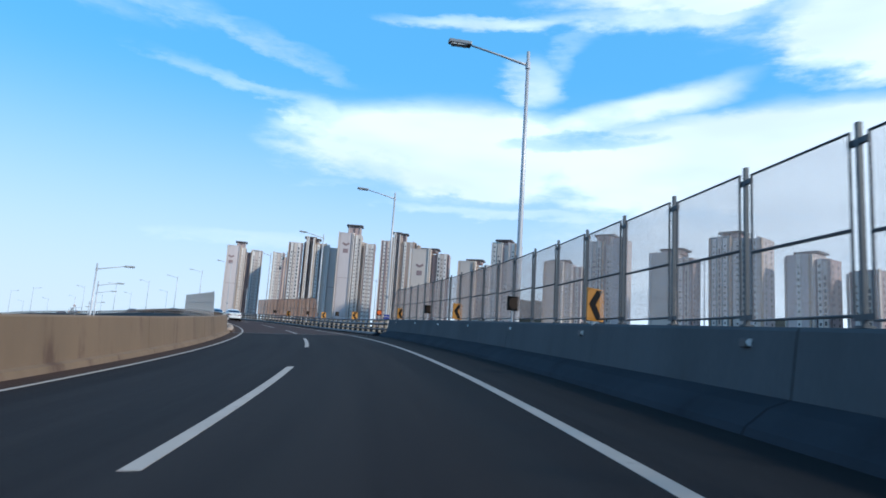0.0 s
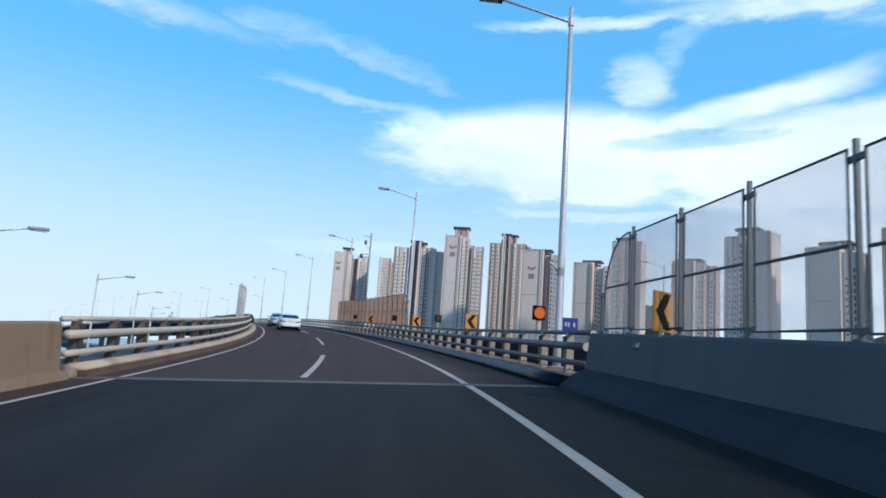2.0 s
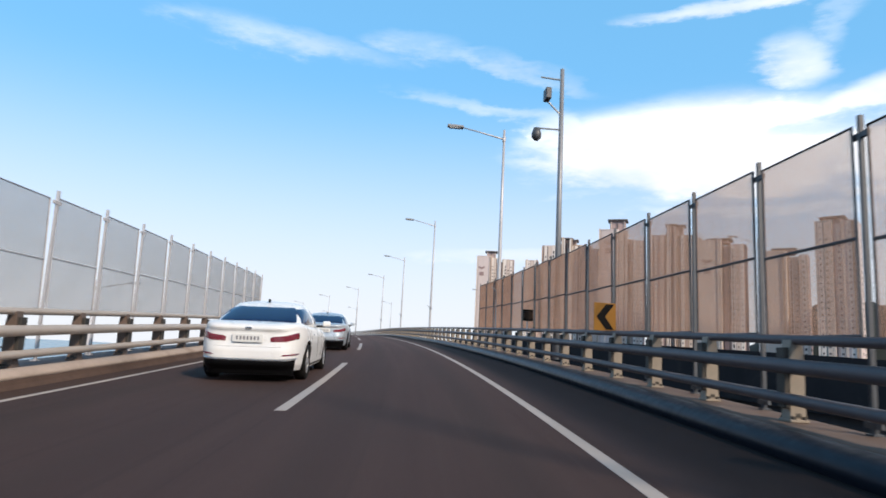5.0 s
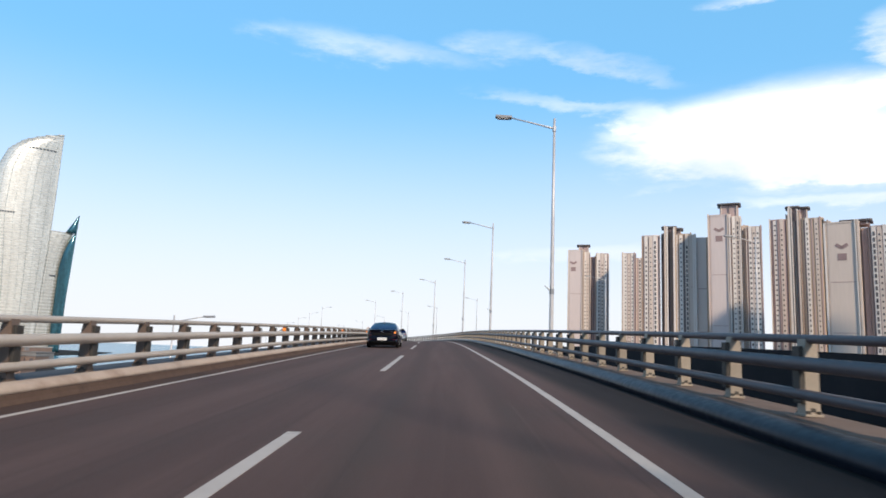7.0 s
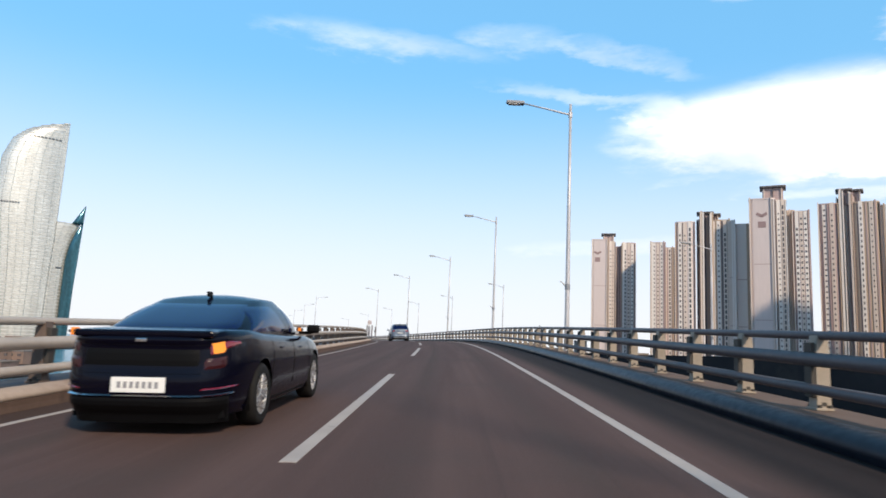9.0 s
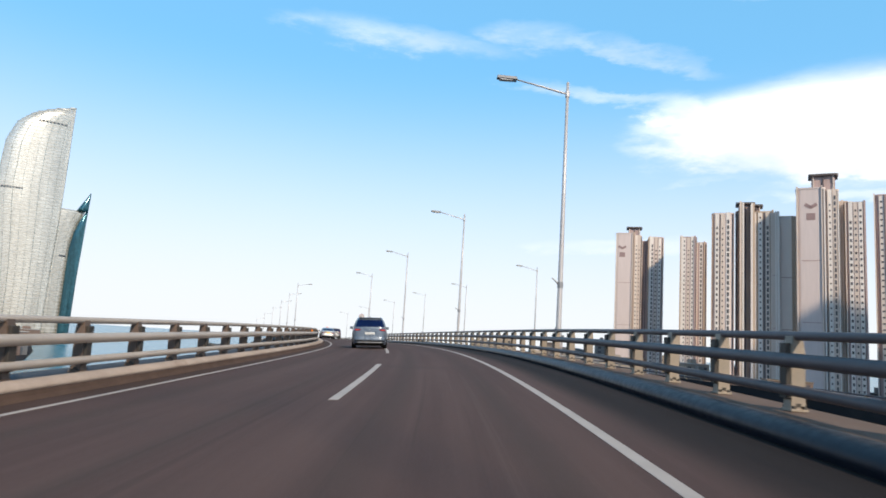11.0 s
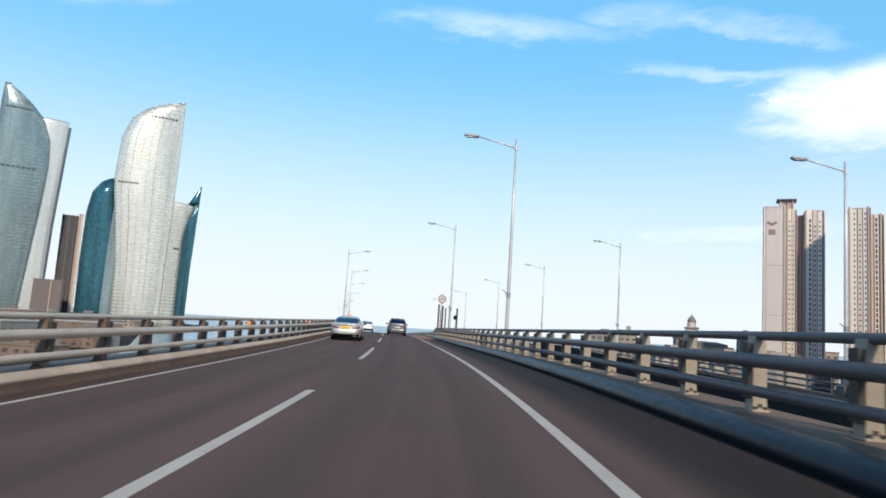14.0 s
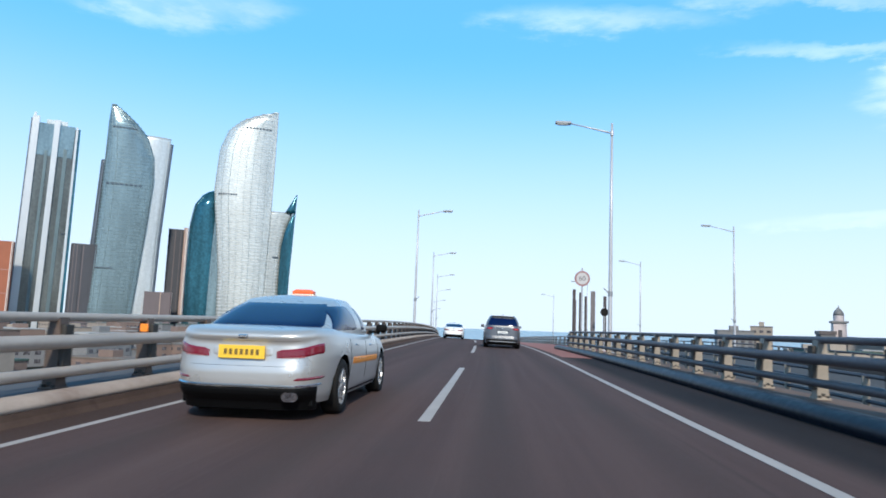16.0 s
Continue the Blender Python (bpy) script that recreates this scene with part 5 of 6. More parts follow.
glass_tower(-698.3, 807.9, [
    ([(B0, -15.3), (222, -11.4)], [(B0, 30.1), (222, 30.9)], 0, 30, B0, 222, GLASS_BRONZE, 0, 0, ((96.0, 0.86, 0.97),)),
    ([(186, -9.9), (224, -9.1)], [(186, 27.8), (222, 28.6)], 0, 20, 186, 224, GLASS_GREY, -0.8, 0, ()),
    ([(B0, -19.1), (234, -15.3)], [(B0, -11.4), (234, -8.4)], 0, 16, B0, 231, WHITE_CLAD, -3, 0, ()),
    ([(B0, -20.7), (230, -16.8)], [(B0, -19.1), (230, -15.3)], 0, 14, B0, 228, DARK_CLAD, -2, 0, ()),
    ([(B0, -3.7), (170, -0.6)], [(B0, -0.6), (170, 2.4)], 0, 10, B0, 192, BAND_DARK, -1.2, 0, ()),
    ([(B0, 4.0), (230, 7.1)], [(B0, 9.7), (230, 12.8)], 0, 12, B0, 229, WHITE_CLAD, -4, 0, ()),
    ([(B0, 16.3), (170, 18.6)], [(B0, 20.1), (170, 22.4)], 0, 10, B0, 196, BAND_DARK, -1.2, 0, ()),
    ([(B0, 27.8), (222, 29.4)], [(B0, 30.9), (222, 31.7)], 0, 12, B0, 224, WHITE_CLAD, -2, 0, ()),
    ([(B0, 30.9), (222, 31.7)], [(B0, 34.0), (222, 34.0)], 0, 12, B0, 222, GLASS_TEAL, -1, 0, ()),
    ([(228, -15.3), (236, -14.5)], [(228, -12.2), (236, -12.2)], 0, 8, 228, 236, WHITE_CLAD, 2, 0, ()),
    ([(222, -1.4), (229, -1.4)], [(222, 20.1), (229, 20.1)], 0, 14, 222, 230, GLASS_PALE, 4, 0, ()),
], "slender bronze glass tower with white vertical piers")
apartment(-666.4, 845.8, [(0, 0, 27, 16, 86, "g", 0, 4)], [], "slate-mauve apartment slab between the glass towers", None, "apartment blocks across the water")
apartment(-628.0, 956.0, [(-3, 0, 18, 16, 119, "g", 0, 3), (9, 2, 5, 14, 122, "m", 0, 0)], [], "slate and mauve apartment tower between the glass towers", None, "apartment blocks across the water")
apartment(-674.1, 757.4, [(-8, 0, 26, 16, 78, "o", 0, 0)], [], "orange-brown apartment block at the waterfront", None, "apartment blocks across the water")
apartment(-612.0, 905.0, [(0, 0, 40, 14, 34, "k", 0, 3)], [], "low dark podium between the towers", None, "apartment blocks across the water")

# ---- low buildings on the shore ----
ROOFS = [surface("flat_roof_" + n, c, 0.85, vary=0.2, scale=0.15, fine=2.0, stain=(0.12, 0.11, 0.10), stain_scale=0.1) for n, c in (("grey", (0.15, 0.145, 0.145)), ("green", (0.06, 0.09, 0.075)), ("tan", (0.16, 0.125, 0.10)), ("white", (0.36, 0.35, 0.34)))]
WALLS = [surface("low_wall_" + n, c, 0.85, vary=0.15, scale=0.2, fine=2.0) for n, c in (("cream", (0.30, 0.255, 0.215)), ("brick", (0.19, 0.135, 0.112)), ("grey", (0.19, 0.185, 0.185)))]


def low_building(x, y, turn, w, d, h, wall, roof, label):
    """A plain block with a parapet, windows on its long side and a roof hut."""
    b = empty("low_building", label, "building", pose(x, y, GROUND_Z, 0, 0, turn), "low buildings on the shore")
    part("wall", box(-w / 2, w / 2, -d / 2, d / 2, 0, h), wall, b)
    part("roof", box(-w / 2 - 0.3, w / 2 + 0.3, -d / 2 - 0.3, d / 2 + 0.3, h, h + 0.6), roof, b)
    part("roof_hut", box(-w * 0.12, w * 0.12, -d * 0.15, d * 0.2, h + 0.6, h + 3.2), wall, b)
    bm = bmesh.new()
    for k in range(int(h // 3.2)):
        n = max(2, int(w // 4))
        for j in range(n):
            xc = -w / 2 + w * (j + 0.5) / n
            add_box(bm, xc - 1.1, xc + 1.1, -d / 2 - 0.08, d / 2 + 0.08, 1.2 + 3.2 * k, 2.7 + 3.2 * k)
    tagged(part("glazing", bm, PANE, b), kind="stuff")


rng = random.Random(7)
tones = (("cream", 0), ("brick red", 1), ("grey", 2))
for i in range(165):
    x, y = rng.uniform(48, 330), rng.uniform(60, 640)
    if i > 80:
        y = rng.uniform(290, 840)
        x = -185 - max(y - 440, 0) * 0.6 - rng.uniform(0, 1) ** 1.5 * 330
    h = rng.choice((7, 9, 11, 13, 15, 17)) if i <= 80 else rng.choice((4, 5, 7, 9, 12))
    w, d = rng.uniform(12, 30), rng.uniform(10, 20)
    if i <= 80 and y < 420 and x < 140:
        x += 110
    word, k = rng.choice(tones)
    low_building(x, y, rng.choice((-12, 0, 8, 20, 78, 95)), w, d, h, WALLS[k], rng.choice(ROOFS), "low " + word + " building with a flat roof near the water")

# taller blocks beside the lookout
for x, y, turn, w, d, h, k, roof, word in ((30, 690, 4, 20, 15, 24, 2, 0, "grey"), (46, 700, -6, 12, 12, 27, 0, 0, "cream"), (121, 700, 0, 9, 9, 29, 2, 1, "grey"), (142, 712, 10, 9, 10, 28, 2, 0, "grey"), (66, 668, 3, 22, 14, 15, 0, 3, "cream"), (104, 664, -5, 26, 14, 16, 0, 3, "cream"), (24, 650, 0, 24, 12, 11, 2, 0, "grey"), (136, 655, 8, 20, 14, 18, 1, 0, "brick red"), (160, 690, 0, 24, 14, 21, 0, 2, "cream")):
    low_building(x, y, turn, w, d, h, WALLS[k], ROOFS[roof], "tall " + word + " block with a flat roof on the headland")

# small domed lookout on the headland
lookout = empty("domed_lookout", "pale stone lookout tower with a small dome by the sea", "lookout tower", pose(88.0, 706.0, GROUND_Z))
part("hall", box(-11, -3, -8, 8, 0, 24, 0.4), WALLS[2], lookout)
part("hall_roof", prism([(-11.5, -8.6), (-2.6, -8.6), (-2.6, 8.6), (-11.5, 8.6)], 24, lambda x, y: 27.5 - abs(x + 7) * 0.3), ROOF_DARK, lookout)
part("side_wing", box(3, 26, -7, 9, 0, 20, 0.4), WALLS[0], lookout)
part("side_roof", prism([(3, -7.5), (22, -7.5), (18, 9), (5, 9)], 20, lambda x, y: 25.5 - abs(x - 11) * 0.35), ROOFS[0], lookout)
part("far_wing", box(26, 62, -6, 10, 0, 15.5, 0.4), WALLS[2], lookout)
part("far_roof", box(25.5, 62.5, -6.5, 10.5, 15.5, 17.0, 0.2), ROOFS[0], lookout)
part("tower", box(-3.6, 3.6, -3.6, 3.6, 0, 31, 0.5), PALE, lookout)
part("cornice", box(-4.4, 4.4, -4.4, 4.4, 31, 32.2, 0.2), WALLS[2], lookout)
part("drum", tube([(0, 0, 32.2), (0, 0, 35.5)], 2.9, 16), PALE, lookout)
part("dome", tube([(0, 0, 35.5), (0, 0, 37.0), (0, 0, 38.4), (0, 0, 39.4), (0, 0, 40.2), (0, 0, 41.5)], [2.9, 2.7, 2.0, 1.1, 0.4, 0.15], 16), WALLS[2], lookout, smooth=True)
for x in (-9.0, -5.5):
    part("arched_window", box(x - 1.2, x + 1.2, -8.15, -7.9, 13, 21, 0.3), PANE, lookout)
for z in (12.0, 22.0):
    part("arched_window", box(-1.0, 1.0, -3.75, -3.5, z, z + 5, 0.3), PANE, lookout)

# ---- vehicles ----


def car_paint(name, colour, metal=0.35, rough=0.28):
    return surface(name, colour, rough, metal, vary=0.03, scale=0.5, fine=2.0, coat=0.3)


TINT = surface("tinted_car_glass", (0.003, 0.009, 0.050), 0.04, 0.0, vary=0.1, spec=0.24)
TYRE = surface("tyre_rubber", (0.010, 0.0095, 0.0095), 0.8, vary=0.2, scale=6, spec=0.2)
ALLOY = surface("alloy_rim", (0.50, 0.50, 0.51), 0.28, 0.8, vary=0.08)
CHROME = surface("chrome_trim", (0.60, 0.61, 0.63), 0.12, 1.0, vary=0.04)
RED_LENS = surface("red_tail_lens", (0.15, 0.004, 0.016), 0.14, vary=0.1, coat=0.6)
DARK_LENS = surface("dark_red_lens", (0.03, 0.006, 0.008), 0.15, vary=0.1, spec=0.35)
PLATE_INK = surface("faded_plate_ink", (0.22, 0.22, 0.24), 0.6, vary=0.1)
PLATE_INK_DARK = surface("plate_ink", (0.14, 0.09, 0.02), 0.6, vary=0.1)
PINK_LENS = surface("pale_pink_lens", (0.50, 0.20, 0.21), 0.16, vary=0.1, coat=0.6)
BRAKE = glow("lit_tail_light", (1.0, 0.10, 0.04), 1.1)
SIGNAL = glow("lit_turn_signal", (1.0, 0.33, 0.05), 1.5)
TRIM = surface("black_plastic_trim", (0.003, 0.003, 0.0035), 0.55, vary=0.15, spec=0.1)
PLATE_WHITE = surface("white_plate", (0.72, 0.72, 0.70), 0.5, vary=0.04)
PLATE_YELLOW = surface("yellow_plate", (0.80, 0.50, 0.03), 0.5, vary=0.04)
ORANGE_FILM = surface("orange_vinyl_stripe", (0.85, 0.30, 0.02), 0.4, vary=0.05)
RED_ORANGE = surface("red_orange_plastic", (0.80, 0.13, 0.03), 0.35, vary=0.05)
LAMP_PLASTIC = surface("pale_roof_lamp_plastic", (0.75, 0.60, 0.45), 0.4, vary=0.05)

wheel_cache = {}


def wheel_meshes(radius, width):
    key = (radius, width)
    if key in wheel_cache:
        return wheel_cache[key]
    bm = bmesh.new()
    prof = [(radius * 0.66, -width / 2 + 0.01), (radius * 0.90, -width / 2), (radius * 0.98, -width / 2 + 0.025), (radius, -width / 4), (radius, width / 4), (radius * 0.98, width / 2 - 0.025), (radius * 0.90, width / 2), (radius * 0.66, width / 2 - 0.01)]
    n = 32
    rows = [[bm.verts.new((x, r * math.cos(2 * math.pi * k / n), r * math.sin(2 * math.pi * k / n))) for r, x in prof] for k in range(n)]
    for k in range(n):
        a, b = rows[k], rows[(k + 1) % n]
        for j in range(len(prof) - 1):
            bm.faces.new((a[j], a[j + 1], b[j + 1], b[j]))
    bmesh.ops.recalc_face_normals(bm, faces=bm.faces)
    tyre = mesh_of("tyre", bm, TYRE, True)
    bm = bmesh.new()
    r = radius * 0.67
    prof = [(r, -width / 2 + 0.02), (r, width / 2 - 0.012), (r * 0.93, width / 2 - 0.016), (r * 0.90, width / 2 - 0.06), (r * 0.88, 0.0)]
    rows = [[bm.verts.new((x, q * math.cos(2 * math.pi * k / n), q * math.sin(2 * math.pi * k / n))) for q, x in prof] for k in range(n)]
    for k in range(n):
        a, b = rows[k], rows[(k + 1) % n]
        for j in range(len(prof) - 1):
            bm.faces.new((a[j], a[j + 1], b[j + 1], b[j]))
    for k in range(5):
        for d in (-0.17, 0.17):
            m = Matrix.Rotation(2 * math.pi * k / 5 + d, 4, "X")
            vs = add_box(bm, width / 2 - 0.055, width / 2 - 0.018, -0.020, 0.020, r * 0.12, r * 0.93, m, 0.004)
    add_tube(bm, [(width / 2 - 0.07, 0, 0), (width / 2 - 0.012, 0, 0)], [r * 0.24, r * 0.20], 16)
    bmesh.ops.recalc_face_normals(bm, faces=bm.faces)
    rim = mesh_of("rim", bm, ALLOY)
    bm = bmesh.new()
    add_tube(bm, [(-0.02, 0, 0), (0.012, 0, 0)], r * 0.72, 24)
    disc = mesh_of("brake_disc", bm, GREY_STEEL)
    wheel_cache[key] = (tyre, rim, disc)
    return wheel_cache[key]


class Shape:
    """A car's outer skin: rounded plan loops, stacked from sill to shoulder, and a cabin on top."""

    def __init__(self, length, width, base, deck, rear, front, sides, power=6.0):
        self.half, self.wide, self.base, self.power = length / 2, width / 2, base, power
        self.deck, self.rear, self.front, self.sides = curve_through(deck), curve_through(rear), curve_through(front), curve_through(sides)

    def skin(self, t, v, k=1.0):
        """The point at angle t (radians, 0 right, 90 degrees front) and height share v; k shrinks the loop for the top."""
        c, s = math.cos(t), math.sin(t)
        e = 2 / self.power
        x = self.wide * self.sides(v) * math.copysign(abs(c) ** e, c) * k
        long = self.half + (self.front(v) if s > 0 else self.rear(v))
        y = long * math.copysign(abs(s) ** e, s) * k
        # the nose and tail draw in on plan
        x *= 1.0 - 0.10 * max(0.0, abs(y) / self.half - 0.55) ** 1.5
        top = self.deck(y)
        return Vector((x, y, self.base + (top - self.base) * v + (0.05 * (1 - k * k) if k < 1 else 0)))

    def t_back(self, x, v):
        c = min(1.0, abs(x) / (self.wide * self.sides(v))) ** (self.power / 2)
        return 1.5 * math.pi + math.copysign(math.asin(min(1.0, c)), x)

    def t_side(self, y, v, right=1):
        long = self.half + (self.front(v) if y > 0 else self.rear(v))
        t = math.copysign(math.asin(min(1.0, (abs(y) / long) ** (self.power / 2))), y)
        return t if right > 0 else math.pi - t

    def patch(self, t0, t1, v0, v1, out, n=10, m=3, taper=(0.0, 0.0)):
        """A thin piece of the skin, raised by out, with its rim turned in. taper: how far v0 and v1 shift along t."""
        bm = bmesh.new()
        grid = []
        for i in range(n + 1):
            t = t0 + (t1 - t0) * i / n
            row = []
            for j in range(m + 1):
                q = j / m
                v = (v0 + taper[0] * i / n) * (1 - q) + (v1 + taper[1] * i / n) * q
                p = self.skin(t, v)
                a, b = self.skin(t + 0.004, v) - self.skin(t - 0.004, v), self.skin(t, min(v + 0.01, 1)) - self.skin(t, v - 0.01)
                nrm = a.cross(b).normalized()
                if nrm.dot(Vector((p.x, p.y, 0))) < 0:
                    nrm = -nrm
                rim = i in (0, n) or j in (0, m)
                row.append(bm.verts.new(p + nrm * (-0.004 if rim else out)))
            grid.append(row)
        for i in range(n):
            for j in range(m):
                bm.faces.new((grid[i][j], grid[i + 1][j], grid[i + 1][j + 1], grid[i][j + 1]))
        bmesh.ops.recalc_face_normals(bm, faces=bm.faces)
        return bm

    def body(self, wheels, arch, nt=200, nv=26):
        bm = bmesh.new()
        rows = []
        for j in range(nv + 1):
            rows.append([bm.verts.new(self.skin(2 * math.pi * i / nt, j / nv)) for i in range(nt)])
        sides = []
        for j in range(nv):
            for i in range(nt):
                sides.append(bm.faces.new((rows[j][i], rows[j][(i + 1) % nt], rows[j + 1][(i + 1) % nt], rows[j + 1][i])))
        last = rows[-1]
        for k in (0.94, 0.85, 0.7, 0.5, 0.25):
            ring = [bm.verts.new(self.skin(2 * math.pi * i / nt, 1.0, k)) for i in range(nt)]
            for i in range(nt):
                bm.faces.new((last[i], last[(i + 1) % nt], ring[(i + 1) % nt], ring[i]))
            last = ring
        bm.faces.new(last)
        gone = []
        for y0, z0 in wheels:
            for f in sides:
                c = f.calc_center_median()
                if abs(c.x) > self.wide * 0.62 and math.hypot(c.y - y0, c.z - z0) < arch:
                    gone.append(f)
        bmesh.ops.delete(bm, geom=list(set(gone)), context="FACES")
        for v in bm.verts:
            if v.is_boundary and v.co.z > self.base + 0.02 and abs(v.co.x) > self.wide * 0.5:
                for y0, z0 in wheels:
                    d = Vector((0, v.co.y - y0, v.co.z - z0))
                    if 0.6 * arch < d.length < 1.35 * arch:
                        d = d.normalized() * arch
                        v.co.y, v.co.z = y0 + d.y, max(z0 + d.z, self.base)
        bmesh.ops.recalc_face_normals(bm, faces=bm.faces)
        return bm


class Cabin:
    """The glasshouse: loops from the shoulder to the roof."""

    def __init__(self, low, high, wide_low, wide_high, z_low, z_high, power=5.0):
        self.low, self.high, self.wl, self.wh, self.zl, self.zh, self.power = low, high, wide_low, wide_high, z_low, z_high, power

    def skin(self, t, v, k=1.0):
        c, s = math.cos(t), math.sin(t)
        e = 2 / self.power
        bow = math.sin(v * math.pi) * 0.035
        rear = self.low[0] + (self.high[0] - self.low[0]) * (v ** 1.15)
        fore = self.low[1] + (self.high[1] - self.low[1]) * (v ** 1.1)
        mid, half = (rear + fore) / 2, (fore - rear) / 2
        a = self.wl + (self.wh - self.wl) * (v ** 1.25) + bow
        x, y = a * math.copysign(abs(c) ** e, c) * k, mid + half * math.copysign(abs(s) ** e, s) * k
        crown = 0.06 * (1 - k * k) - 0.05 * ((y - mid) / max(half, 0.1)) ** 2 * v * (0.6 if k == 1 else 0.6)
        return Vector((x, y, self.zl + (self.zh - self.zl) * v + crown))

    def t_at(self, y, v, right=1):
        rear = self.low[0] + (self.high[0] - self.low[0]) * (v ** 1.15)
        fore = self.low[1] + (self.high[1] - self.low[1]) * (v ** 1.1)
        mid, half = (rear + fore) / 2, (fore - rear) / 2
        q = max(-1.0, min(1.0, (y - mid) / half))
        t = math.copysign(math.asin(abs(q) ** (self.power / 2)), q)
        return t if right > 0 else math.pi - t

    def body(self, nt=120, nv=14):
        bm = bmesh.new()
        rows = [[bm.verts.new(self.skin(2 * math.pi * i / nt, j / nv)) for i in range(nt)] for j in range(nv + 1)]
        for k in (0.96, 0.9, 0.75, 0.5, 0.2):
            rows.append([bm.verts.new(self.skin(2 * math.pi * i / nt, 1.0, k)) for i in range(nt)])
        for a, b in zip(rows, rows[1:]):
            for i in range(nt):
                bm.faces.new((a[i], a[(i + 1) % nt], b[(i + 1) % nt], b[i]))
        bm.faces.new(rows[-1])
        bmesh.ops.recalc_face_normals(bm, faces=bm.faces)
        return bm

    def pane(self, edge0, edge1, v0, v1, out=0.006, n=12, m=8):
        """Glass between two upright edges, each a function of v that gives the angle."""
        bm = bmesh.new()
        grid = []
        for i in range(n + 1):
            row = []
            for j in range(m + 1):
                v = v0 + (v1 - v0) * j / m
                t = edge0(v) + (edge1(v) - edge0(v)) * i / n
                p = self.skin(t, v)
                nrm = (self.skin(t + 0.01, v) - self.skin(t - 0.01, v)).cross(self.skin(t, v + 0.02) - self.skin(t, v - 0.02)).normalized()
                if nrm.dot(Vector((p.x, p.y - (self.low[0] + self.low[1]) / 2, 0))) < 0:
                    nrm = -nrm
                rim = i in (0, n) or j in (0, m)
                row.append(bm.verts.new(p + nrm * (-0.004 if rim else out)))
            grid.append(row)
        for i in range(n):
            for j in range(m):
                bm.faces.new((grid[i][j], grid[i + 1][j], grid[i + 1][j + 1], grid[i][j + 1]))
        bmesh.ops.recalc_face_normals(bm, faces=bm.faces)
        return bm


def fit_wheels(car, radius, width, track, front_y, rear_y):
    tyre, rim, disc = wheel_meshes(radius, width)
    for y in (rear_y, front_y):
        for sgn in (-1, 1):
            w = new("wheel", tyre)
            w.parent = car
            w.matrix_basis = pose(sgn * track, y, radius, (y * 37) % 50, 0, 0 if sgn > 0 else 180)
            for extra in (rim, disc):
                e = new(extra.name, extra)
                e.parent = w


def plate_bars(parent, y, z, material, w=0.26, h=0.055):
    """Plain dark bars in place of the characters."""
    for k in range(7):
        x = -w / 2 + w * (k + 0.5) / 7
        part("plate_bar", box(x - w / 7 * 0.27, x + w / 7 * 0.27, y - 0.004, y, z - h / 2, z + h / 2), material, parent)


